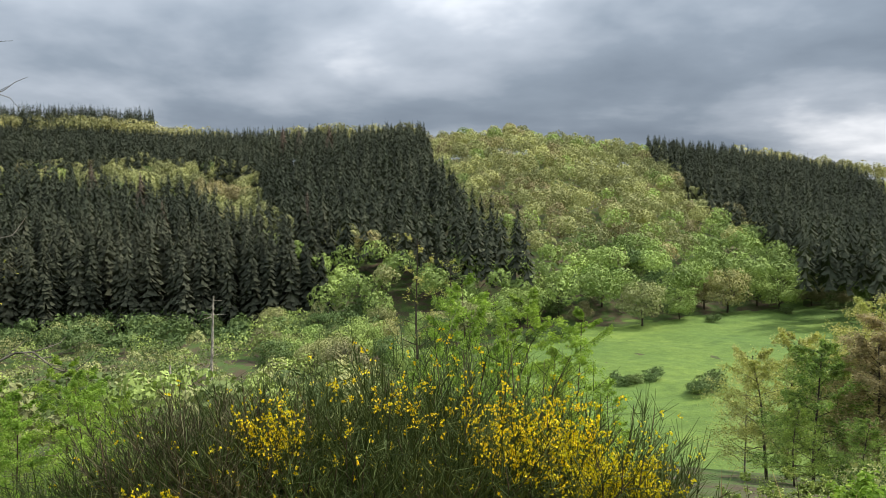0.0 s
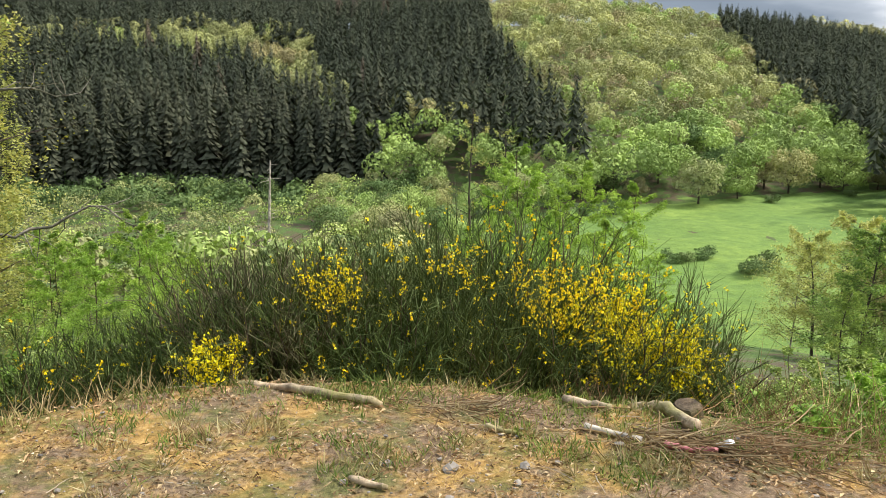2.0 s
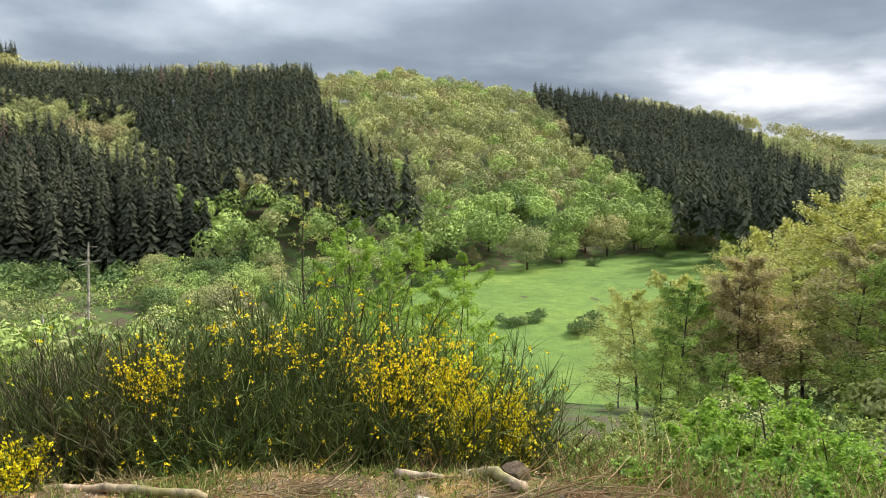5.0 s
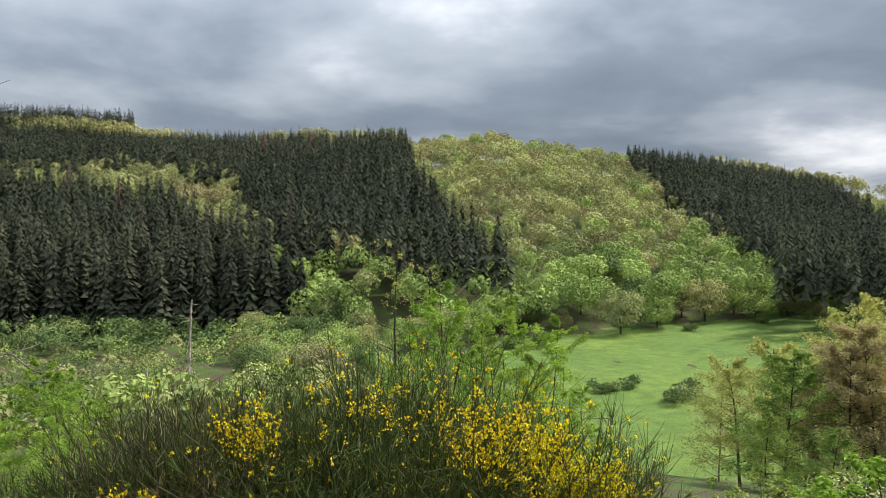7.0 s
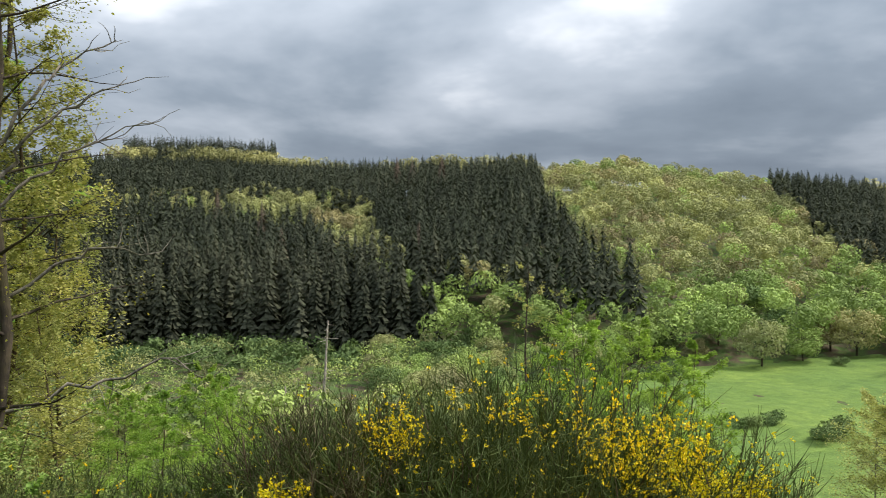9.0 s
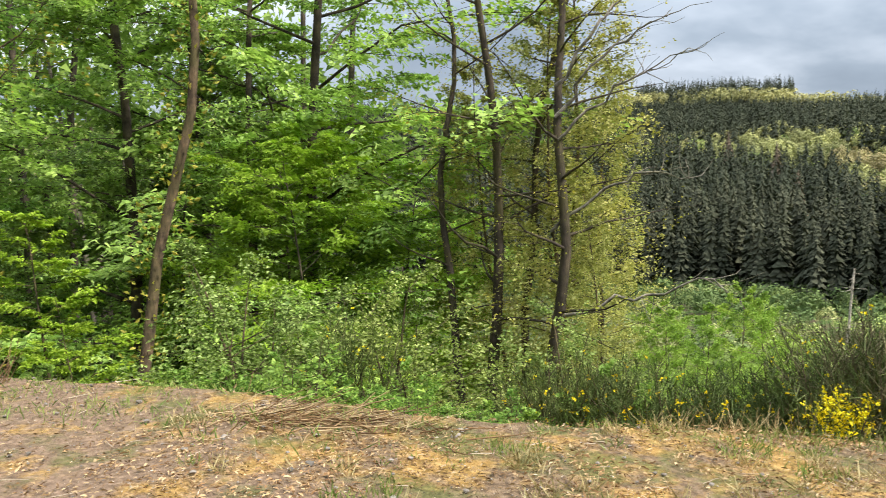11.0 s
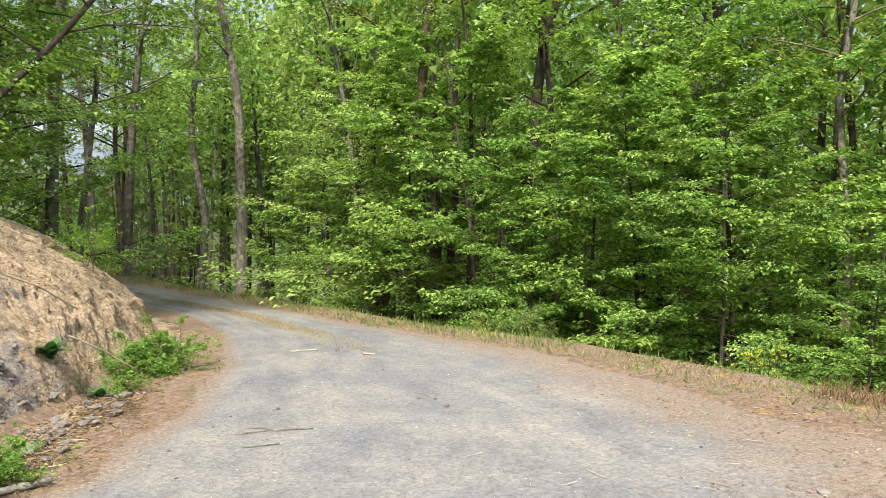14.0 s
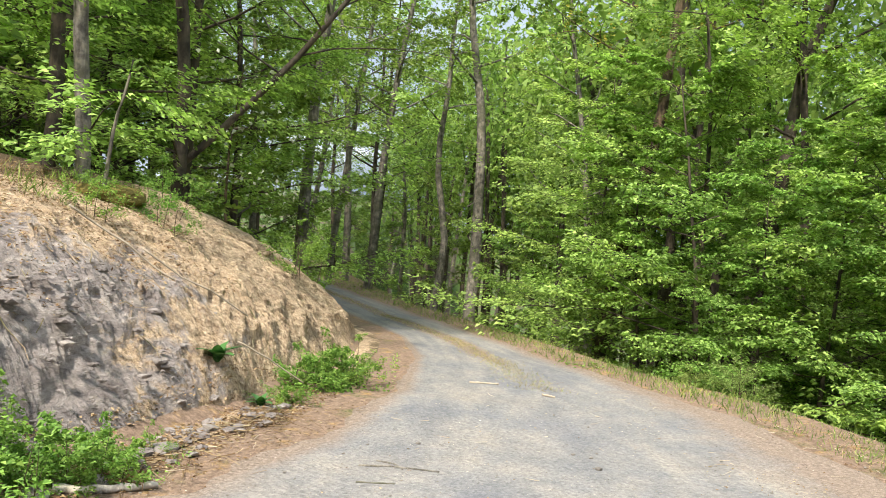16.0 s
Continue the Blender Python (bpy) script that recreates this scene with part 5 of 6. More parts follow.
def broom(seed, px, py, pz, tall_, wide, whips, mat):
    """A broom bush: woody stems at the base, dense thin green whips, and yellow flowers thick in a few places and thin elsewhere."""
    r = np.random.default_rng(seed)
    paths, wood, spots = [], [], []
    for k in range(int(whips * 0.52)):
        a, q = r.uniform(0, 6.28), r.uniform(0, 1) ** 0.55
        start = np.array([math.cos(a) * q * wide * 0.3, math.sin(a) * q * wide * 0.3, 0])
        h = tall_ * r.uniform(0.5, 1.0) * (1 - 0.22 * q * q)
        stem = bent(start, (math.cos(a) * q * 0.85, math.sin(a) * q * 0.85, 1.0), h * (1 + 0.2 * q), 6, 0.15, r, 0.06)
        (wood if k % 4 == 0 else paths).append((stem, (0.0075 if k % 4 == 0 else 0.0042) * np.linspace(1.2, 0.35, 6)))
        for _ in range(22):
            g = r.uniform(0.12, 0.99) ** 0.8
            p = at_path(stem, g)
            tw = bent(p, unit(stem[-1] - stem[0]) * 0.75 + r.normal(0, 0.5, 3) + [0, 0, 0.2], 0.05 + h * r.uniform(0.04, 0.2), 2, 0.08, r, 0.05)
            paths.append((tw, 0.003 * np.array([1, 0.45])))
            if g > 0.3:
                spots.extend(tw[0] + (tw[1] - tw[0]) * w for w in (0.35, 0.6, 0.8, 1.0))
    made = [mesh_of("whip", *tubes(paths, 3), M[mat]), mesh_of("woody_stem", *tubes(wood, 4), M["bark_brown"])]
    spots = np.array(spots)
    chance = np.full(len(spots), 0.007 if mat == "broom" else 0.0)
    for bx, by, bz, size in BLOOM:
        chance += 0.24 * np.exp(-np.sum(((spots + [px, py, pz] - [bx, by, bz]) * [1, 0.7, 1]) ** 2, 1) / (1.2 * size) ** 2)
    fl = np.repeat(spots[r.uniform(0, 1, len(spots)) < np.clip(chance, 0, 0.75)], 4, 0)
    n = len(fl)
    if n:
        v, f = leaves(fl + r.normal(0, 0.010, (n, 3)), r.normal(0, 1, (n, 3)), r.normal(0, 1, (n, 3)), r.uniform(0.016, 0.028, n), r.uniform(0.014, 0.024, n), 0.4)
        made.append(mesh_of("blossom", v, f, M["flower"]))
    return made


for px, py, top, wide, whips, mat in ((-0.29, 6.36, 0.40, 1.5, 620, "broom"), (0.38, 6.6, 0.62, 1.4, 820, "broom"), (1.1, 6.16, 0.22, 1.4, 600, "broom"), (1.58, 5.9, -0.04, 0.9, 360, "broom"), (-0.78, 6.0, 0.32, 0.7, 260, "broom"),
                                      (-1.32, 6.1, 0.36, 1.15, 560, "broom_dry"), (-1.2, 6.25, 0.38, 1.1, 460, "broom"), (0.35, 5.95, 0.2, 1.3, 420, "broom"), (-0.35, 5.85, 0.15, 1.1, 360, "broom"), (-1.75, 6.0, 0.08, 0.9, 300, "broom"), (-2.15, 5.9, -0.12, 0.9, 320, "broom"),
                                      (-2.75, 5.4, -0.02, 0.7, 260, "broom"), (-3.4, 5.2, 0.0, 0.7, 240, "broom"), (-1.39, 5.25, 0.05, 0.26, 60, "broom"), (-5.5, 4.75, 0.38, 0.5, 70, "broom"), (-9.3, -0.4, 0.18, 0.4, 50, "broom")):
    g = hz(px, py)
    ob = thing("broom_bush", px, py, g - 0.03, "broom bush of thin " + ("grey-green half-dry whips" if mat == "broom_dry" else "dark green whips with yellow flowers"), "bush", "broom bushes")
    for m_ in broom(int(abs(px) * 100) + whips, px, py, g - 0.03, top - g + 0.06, wide, whips, mat):
        tagged(part(m_.name.split(".")[0], m_, ob), kind="stuff")

sap = broadleaf(110, 4.2, 2.6, 0.03, M["sapling"], M["bark_brown"], 36, 7, 70, 0.05, 0.05, flat=0.55, single=True)
for px, py, top, sc in ((-2.7, 7.5, 0.35, 1), (-3.2, 7.2, 0.25, 1), (-2.3, 7.9, -0.1, 1), (1.1, 10.4, -0.05, 1), (1.7, 11.0, -0.2, 1), (0.75, 11.3, 0.0, 1), (-3.5, 8.7, 0.3, 1), (-3.0, 9.0, -0.2, 1), (-4.2, 8.4, -0.1, 1), (1.3, 12.6, -0.1, 1), (0.9, 15.6, 0.4, 1), (2.2, 13.5, -0.8, 1), (0.0, 12.4, -0.6, 1), (-0.6, 10.5, -0.9, 1), (2.6, 11, -1.2, 1), (3.2, 14.5, -1.5, 1), (-4.8, 9.2, 0.0, 1), (-3.9, 10.5, -0.2, 1), (-2.4, 9.8, -1.0, 1), (-5.2, 10.8, -0.4, 1), (1.9, 15.5, 0.1, 1), (0.3, 16.5, -0.2, 1), (2.9, 16.5, -0.4, 1)):
    plant("sapling", sap, px, py, "light green sapling on the slope below the terrace", "sapling", "slope saplings", px * 5, (top - hz(px, py)) / 4.1)
rb = [broadleaf(112 + k, 1.5, 1.7, 0.02, M[("pale", "sapling")[k]], M["bark_brown"], 34, 6, 30, 0.055, 0.06, flat=0.5, stems=4) for k in range(2)]
for px, py, top, k in ((3.75, 6.25, -0.12, 1), (4.15, 6.0, -0.32, 1), (3.4, 6.1, -0.45, 1), (4.1, 6.9, -0.3, 1), (2.4, 6.7, -0.75, 0), (2.9, 7.4, -0.9, 0), (2.2, 7.6, -0.9, 0), (3.4, 7.6, -0.7, 0),
                       (2.0, 6.6, -0.55, 0), (2.6, 6.3, -0.55, 0), (3.1, 6.8, -0.65, 0), (4.9, 6.4, -0.45, 0), (5.6, 6.2, -0.45, 0), (6.4, 6.0, -0.45, 0), (2.5, 8.2, -1.1, 0), (3.3, 8.6, -1.1, 0), (4.2, 8.2, -0.95, 0), (5.2, 7.6, -0.85, 0), (2.0, 8.9, -1.2, 0), (2.25, 5.9, -0.42, 0), (2.75, 5.7, -0.5, 0), (3.3, 5.3, -0.55, 0), (3.9, 5.1, -0.55, 0), (4.6, 5.0, -0.5, 0), (2.5, 5.2, -0.5, 0), (5.2, 5.6, -0.4, 0)):
    plant("shrub", rb[k], px, py, ("pale green leafy shrub", "fresh green leafy shrub")[k] + " on the slope", "shrub", "slope shrubs", px * 3, (top - hz(px, py)) / 1.45)
bud = [broadleaf(116 + k, 7.4, 2.2, 0.07, M["birch"], M["bark_dark"], 26, 5, 7, 0.07, 0.3, flat=0.2, gap=0.25) for k in range(2)]
for k, (px, py, top) in enumerate(((-0.35, 24.5, 0.9), (0.78, 24.8, 0.1))):
    plant("slender_tree", bud[k], px, py, "slender dark tree with sparse pale buds on the slope", "tree", "slope trees", k * 2.0, (top - hz(px, py)) / 7.2)

# taller trees below on the slope
sl = [broadleaf(120 + k, 9, 7.5, (0.14, 0.12, 0.12, 0.075)[k], M[("brown", "hornbeam", "birch", "birch")[k]], M[("bark_dark", "bark_dark", "bark_dark", "bark_grey")[k]], (36, 36, 36, 60)[k], 8, (80, 80, 66, 7)[k], (0.13, 0.13, 0.13, 0.1)[k],
                (0.28, 0.1, 0.2, 0.08)[k], flat=0.55, single=True) for k in range(4)]
SLOPE_WORDS = ("copper-brown spring beech", "fresh green tree", "olive-leaved tree", "grey-brown budding tree")
# bearing, distance, elevation of the top, kind
for az_, rad_, up_el, k in ((-30.4, 38, -8.2, 0), (-28.4, 37, -9.8, 0), (-32.8, 40, -8.6, 2), (-24.6, 36, -10.0, 1), (-26.4, 39, -10.2, 1), (-21.8, 41, -10.6, 2), (-20.4, 44, -11.8, 3), (-23.0, 62, -9.3, 2),
                            (-29.5, 62, -6.2, 2), (-31.5, 58, -5.6, 2), (-33.6, 54, -4.9, 2), (-36.0, 48, -3.8, 2), (-38.5, 46, -3.2, 2), (-35.2, 40, -7.0, 0), (-27.6, 66, -7.2, 2), (-41, 44, -3.0, 2), (-38, 36, -7.5, 1),
                            (-23.5, 33, -14.0, 1), (-27.5, 31, -14.5, 1)):
    px, py = 0.4 - rad_ * math.sin(radians(az_)), 0.6 + rad_ * math.cos(radians(az_))
    plant("slope_tree", sl[k], px, py, SLOPE_WORDS[k] + " on the slope", "tree", "slope trees", px, (1.66 + rad_ * math.tan(radians(up_el)) - hz(px, py)) / 8.8)

birch = broadleaf(131, 6.0, 2.2, 0.04, M["birch"], M["bark_brown"], 54, 6, 66, 0.045, 0.05, flat=0.2, single=True)
for px, py, top in ((-6.0, 9.2, 4.2), (-5.6, 9.4, 1.6), (-6.8, 9.8, 5.0), (-6.2, 10.2, 3.4), (-7.4, 9.6, 3.6)):
    plant("birch", birch, px, py, "small birch covered in tiny yellow-green leaves", "tree", "birches", px * 4, (top - hz(px, py)) / 5.8)

# bare dead branches that reach out from the alder clump
dead_limbs = ((((-5.9, 8.5, -0.45), (-5.12, 8.74, -0.12), (-4.68, 9.0, -0.02), (-4.12, 9.18, 0.21), (-3.72, 9.25, -0.1)), 0.022),
              (((-5.9, 8.5, 0.75), (-5.22, 8.92, 1.33), (-4.79, 9.06, 1.48), (-4.34, 9.18, 1.44)), 0.02),
              (((-5.85, 8.55, 2.6), (-5.3, 8.7, 3.3), (-5.15, 8.96, 3.64), (-4.67, 9.24, 3.93)), 0.02),
              (((-5.85, 8.55, 2.2), (-5.2, 8.8, 3.0), (-4.53, 9.2, 3.44)), 0.02),
              (((-5.85, 8.55, 1.9), (-5.1, 8.9, 2.55), (-4.46, 9.23, 2.93)), 0.018))
r = np.random.default_rng(77)
paths = []
for pts, rad in dead_limbs:
    pts = np.array(pts)
    k = np.linspace(0, len(pts) - 1, 12)
    line = np.stack([np.interp(k, range(len(pts)), pts[:, c]) for c in range(3)], 1) + r.normal(0, 0.03, (12, 3))
    paths.append((line, rad * np.linspace(1.3, 0.3, 12)))
    for _ in range(12):
        g = r.uniform(0.4, 1.0)
        tw = bent(at_path(line, min(g, 0.99)), unit(line[-1] - line[0]) * 0.7 + r.normal(0, 0.55, 3), r.uniform(0.2, 0.6), 5, 0.25, r)
        paths.append((tw, 0.007 * np.linspace(1, 0.3, 5)))
ob = thing("dead_branch", -5.9, 8.5, 0, "bare grey branching dead limbs of the alder clump", "branch")
me_ = mesh_of("limb", *tubes([(p - [-5.9, 8.5, 0], q) for p, q in paths], 5), M["bark_grey"], True)
tagged(part("limb", me_, ob), kind="stuff")

# low thicket that hides the slope under the trees below the terrace
for name, mat, n in (("bramble_thicket", "wood_green", 50), ("hawthorn_thicket", "wood_olive", 30)):
    az_ = r.uniform(-75, -27, n)
    rad_ = r.uniform(24, 60, n)
    px, py = 0.4 - rad_ * np.sin(np.radians(az_)), 0.6 + rad_ * np.cos(np.radians(az_))
    ok = (line_dist(px, py, EDGE) > 2.5)
    px, py, rad_ = px[ok], py[ok], rad_[ok]
    v, f = crown_leaves(r, px, py, height(px, py) - 0.3, r.uniform(1.0, 2.0, len(px)) * (0.5 + rad_ / 40), r.uniform(1.8, 3.4, len(px)) * (0.5 + rad_ / 40), 420, 0.12, 9, 0.35)
    tagged(new(name, wood_mesh(name, v, f, M[mat], len(px), r)), "dense green thicket on the slope below the terrace", "scrub", kind="stuff")


# ---- small things ----
def log_mesh(name, pts, rad, mat, seed=1, sides=9):
    """A knobbly piece of wood with closed ends along the points."""
    r = np.random.default_rng(seed)
    pts = np.asarray(pts, float)
    k = np.linspace(0, len(pts) - 1, max(8, len(pts) * 4))
    p = np.stack([np.interp(k, range(len(pts)), pts[:, c]) for c in range(3)], 1) + r.normal(0, rad * 0.12, (len(k), 3))
    rr = rad * (1 + r.normal(0, 0.08, len(k))) * np.linspace(1.0, 0.75, len(k))
    p = np.concatenate((p[:1], p, p[-1:]))
    rr = np.concatenate(([rad * 0.02], rr, [rad * 0.02]))
    return mesh_of(name, *tubes([(p, rr)], sides), mat, True)


def on_ground(points, lift):
    return [(x, y, hz(x, y) + lift) for x, y in points]


for name, pts, rad, mat, label, cat in (
        ("log", [(-1.26, 5.2), (-0.82, 5.0), (-0.53, 4.9), (-0.25, 4.79)], 0.03, "log", "long mossy fallen log at the terrace edge", "log"),
        ("log", [(0.78, 4.9), (1.03, 4.77)], 0.028, "log", "short weathered log under the broom", "log"),
        ("log", [(1.22, 5.1), (1.32, 4.75), (1.43, 4.48)], 0.042, "log", "thick pale weathered log lying by the pile", "log"),
        ("branch", [(0.86, 4.49), (0.98, 4.41), (1.12, 4.32)], 0.02, "dead_wood", "straight pale branch lying on the moss", "branch"),
        ("branch", [(0.35, 4.49), (0.44, 4.43), (0.54, 4.38)], 0.016, "log", "short brown branch on the moss", "branch"),
        ("branch", [(-0.25, 3.83), (-0.07, 3.75)], 0.018, "log", "piece of grey wood on the ground", "branch"),
        ("branch", [(-2.8, -4.0), (-3.05, -3.86), (-3.3, -3.8)], 0.026, "dead_wood", "bent pale branch at the foot of the bank", "branch"),
        ("branch", [(-3.8, 0.22), (-3.73, 0.36)], 0.012, "dead_wood", "pale split stick on the gravel", "branch"),
        ("branch", [(-3.7, 0.02), (-3.69, 0.2), (-3.72, 0.34)], 0.006, "twig", "thin twig on the gravel", "twig"),
        ("branch", [(-4.04, -0.45), (-4.04, -0.3)], 0.011, "dead_wood", "short stick on the gravel", "branch"),
        ("branch", [(-4.61, -3.57), (-4.78, -3.42), (-4.85, -3.28), (-4.92, -3.12)], 0.007, "bark_grey", "crooked forked branch on the gravel track", "branch"),
        ("branch", [(-4.80, -3.6), (-4.84, -3.45), (-4.78, -3.32)], 0.006, "bark_grey", "crooked twig on the gravel track", "branch"),
        ("branch", [(-4.33, -3.27), (-4.41, -3.18), (-4.5, -3.1)], 0.006, "bark_grey", "straight grey stick on the gravel track", "branch"),
        ("branch", [(-8.03, -5.57), (-8.14, -5.45), (-8.23, -5.3)], 0.012, "twig", "small twig on the track", "branch"),
        ("branch", [(-8.11, -4.6), (-8.13, -4.45)], 0.014, "twig", "small twig on the track", "branch")):
    ob = new(name, log_mesh(name, on_ground(pts, rad * 0.85 + 0.012), rad, M[mat], len(label) + int(pts[0][0] * 10 + 90)))
    tagged(ob, label, cat, "fallen wood")
for k, (pts, rad) in enumerate(((((-3.4, -5.55, 1.62), (-3.62, -5.6, 1.5), (-3.85, -5.52, 1.36), (-4.05, -5.5, 1.2), (-4.2, -5.42, 1.1)), 0.009), (((-3.95, -5.5, 1.34), (-4.3, -5.5, 1.12), (-4.55, -5.46, 1.02), (-4.95, -5.5, 0.8)), 0.008), (((-4.9, -5.55, 0.58), (-5.2, -5.5, 0.42), (-5.35, -5.52, 0.33), (-5.6, -5.5, 0.18)), 0.008))):
    tagged(new("branch", log_mesh("branch", pts, rad, M["twig"], 300 + k)), "thin bare branch lying down the rock bank", "branch", "fallen wood")

r = np.random.default_rng(9)
ring = [(math.cos(k * 0.42) * (0.075 + r.normal(0, 0.006)), math.sin(k * 0.42) * (0.075 + r.normal(0, 0.006))) for k in range(15)]
sv = [(a_ * w_, b_ * w_, c_) for c_, w_ in ((-0.2, 1.35), (-0.05, 1.1), (0.05, 1.0), (0.062, 0.88), (0.055, 0.02)) for a_, b_ in ring]
sf = [(l * 15 + k, l * 15 + (k + 1) % 15, (l + 1) * 15 + (k + 1) % 15, (l + 1) * 15 + k) for l in range(4) for k in range(15)]
stump = new("tree_stump", mesh_of("tree_stump", sv, sf, M["bark_brown"]))
stump.location, stump.rotation_euler = (1.44, 4.72, hz(1.44, 4.72) + 0.02), (0.12, -0.1, 0)
tagged(stump, "mossy cut tree stump beside the log", "stump")
carton = bmesh.new()
bmesh.ops.create_cube(carton, size=1.0)
bmesh.ops.bevel(carton, geom=carton.edges[:], offset=0.03, segments=1, affect="EDGES")
me = bpy.data.meshes.new("carton")
carton.to_mesh(me)
me.materials.append(M["white"])
ob = new("carton", me)
ob.location, ob.scale, ob.rotation_euler = (1.5, 4.22, hz(1.5, 4.22) + 0.05), (0.035, 0.03, 0.085), (0.9, 0.3, 0.5)
tagged(ob, "small crushed white carton in the twig pile", "litter")
wr = tagged(new("wrapper", log_mesh("wrapper", on_ground([(1.22, 4.26), (1.33, 4.2), (1.46, 4.2)], 0.03), 0.018, M["red"], 77, 6)), "faded red plastic wrapper in the twig pile", "litter")


def twig_heap(seed, n, wide, deep, tall_, rad):
    r = np.random.default_rng(seed)
    paths = []
    for _ in range(n):
        p = r.normal(0, 1, 3) * [wide * 0.4, deep * 0.4, 0]
        p[2] = abs(r.normal(0, tall_ * 0.5)) * math.exp(-(p[0] / wide) ** 2 * 3) + 0.01
        a = r.normal(0, 0.7)
        paths.append((bent(p, (math.cos(a), math.sin(a), r.normal(0, 0.14)), r.uniform(0.12, 0.5), 4, 0.12, r), rad * r.uniform(0.5, 1.4) * np.linspace(1, 0.5, 4)))
    return tubes(paths, 4)


for px, py, turn, args, mat in ((1.3, 4.25, -0.35, (1, 200, 0.6, 0.22, 0.06, 0.004), "rust"), (-3.75, 2.8, 0.5, (2, 260, 0.9, 0.3, 0.04, 0.0035), "litter"), (0.15, 4.75, -0.2, (3, 110, 0.6, 0.16, 0.03, 0.003), "litter"),
                               (1.75, 4.3, -0.8, (4, 140, 0.5, 0.25, 0.06, 0.003), "rust"), (-3.5, -4.2, 0.4, (5, 120, 1.0, 0.3, 0.04, 0.0035), "litter"), (-4.9, -5.0, 0.6, (6, 120, 0.9, 0.3, 0.04, 0.003), "litter")):
    ob = thing("brush_pile", px, py, hz(px, py), "low pile of dry brown brushwood on the ground", "brushwood", "brush piles")
    ob.rotation_euler = (0, 0, turn)
    tagged(part("brushwood", mesh_of("brushwood", *twig_heap(*args), M[mat]), ob), kind="stuff")


def stalks(seed, n, wide, deep, tall_, mat, rad=0.004, spread_=0.35, arch=0.0):
    """A stand of dry upright stalks."""
    r = np.random.default_rng(seed)
    paths = []
    for _ in range(n):
        p = r.uniform(-0.5, 0.5, 3) * [wide, deep, 0]
        d = np.array([r.normal(0, spread_), r.normal(0, spread_), 1.0])
        paths.append((bent(p, d, tall_ * r.uniform(0.5, 1.15), 5, 0.1, r, -arch), rad * np.linspace(1.2, 0.4, 5)))
    return mesh_of("stalk_growth", *tubes(paths, 3), M[mat])


for px, py, turn, args, label in ((-6.55, 1.5, 0.65, (1, 420, 1.3, 0.35, 0.34, "rust"), "stand of rust-brown dead fern at the verge"), (-7.4, 0.5, 0.9, (2, 200, 0.9, 0.3, 0.2, "rust"), "stand of rust-brown dead fern at the verge"),
                                 (1.0, 5.35, 0.3, (3, 130, 0.6, 0.3, 0.35, "rust", 0.003, 0.7, 0.05), "tangle of reddish dead stems under the broom"), (2.6, 4.4, -0.8, (4, 300, 2.0, 0.9, 0.42, "straw", 0.0026, 0.6, 0.05), "tangle of dry bramble stems at the edge"),
                                 (3.3, 3.6, -0.8, (5, 360, 2.2, 1.0, 0.42, "rust", 0.0026, 0.7, 0.06), "tangle of dry bramble stems at the edge"), (3.1, 4.6, -0.8, (8, 240, 2.4, 1.0, 0.55, "straw", 0.003, 0.6, 0.06), "tangle of dry bramble stems at the edge"), (2.2, 4.95, -0.8, (9, 240, 1.1, 0.5, 0.5, "rust", 0.0026, 0.6, 0.05), "tangle of dry bramble stems at the edge"), (-1.9, 4.75, 0.5, (6, 200, 1.0, 0.4, 0.2, "straw", 0.003, 0.7), "tuft of dry grass stems")):
    ob = thing("dry_stalks", px, py, hz(px, py) - 0.02, label, "dead plants", "dry stands")
    ob.rotation_euler = (0, 0, turn)
    tagged(part("stalk_growth", stalks(*args), ob), kind="stuff")

# foxgloves on the bank: rosettes of large leaves
def big_leaf():
    v, f = [], []
    for k in range(7):
        t = k / 6
        w = 0.072 * math.sin(math.pi * min(t * 0.9 + 0.1, 1.0)) ** 0.8
        for s in (-1, 0, 1):
            v.append((s * w, t * 0.26, 0.12 * t - 0.30 * t * t + (0.015 if s else 0)))
    for k in range(6):
        for s in (0, 1):
            a_ = k * 3 + s
            f.append((a_, a_ + 1, a_ + 4, a_ + 3))
    return mesh_of("leaf", v, f, M["foxglove"], True)


leaf_me = big_leaf()
for px, py, sc, n in ((-4.68, -5.5, 0.85, 30), (-5.06, -5.38, 0.6, 20)):
    ob = thing("foxglove", px, py, bank_z(px, py), "foxglove rosette of large dark green leaves on the bank", "plant", "foxgloves")
    ob.scale = (sc,) * 3
    for k in range(n):
        lo = part("leaf", leaf_me, ob)
        lo.rotation_euler, lo.scale = (0.9 + 0.1 * (k % 7), 0, k * 2.4), (1.0 - 0.03 * k,) * 3

# leafy plants on the bank and the verges
for px, py, k, sc, lift in ((-6.25, -5.95, 0, 0.7, 0.0), (-6.6, -6.1, 0, 0.65, 0.0), (-5.95, -5.95, 0, 0.55, 0), (-5.3, -5.35, 0, 0.35, 0), (-2.6, -4.15, 0, 0.75, 0.0), (-3.1, -4.1, 0, 0.5, 0), (-2.3, -4.2, 0, 0.8, 0.05), (-3.6, -4.5, 0, 0.25, 0), (-4.0, -6.5, 0, 0.45, 0.1), (-4.95, -7.0, 0, 0.5, 0.1), (-5.3, -7.7, 0, 0.6, 0.1),
                           (-4.3, -7.1, 0, 0.4, 0.1), (-7.4, -8.4, 0, 0.7, 0.1), (-8.5, -9.4, 0, 0.8, 0.1)):
    ob = plant("leafy_weed", weedy, px, py, "clump of fresh green leafy weeds on the bank", "weeds", "bank weeds", px * 7, sc)
    ob.location.z += lift

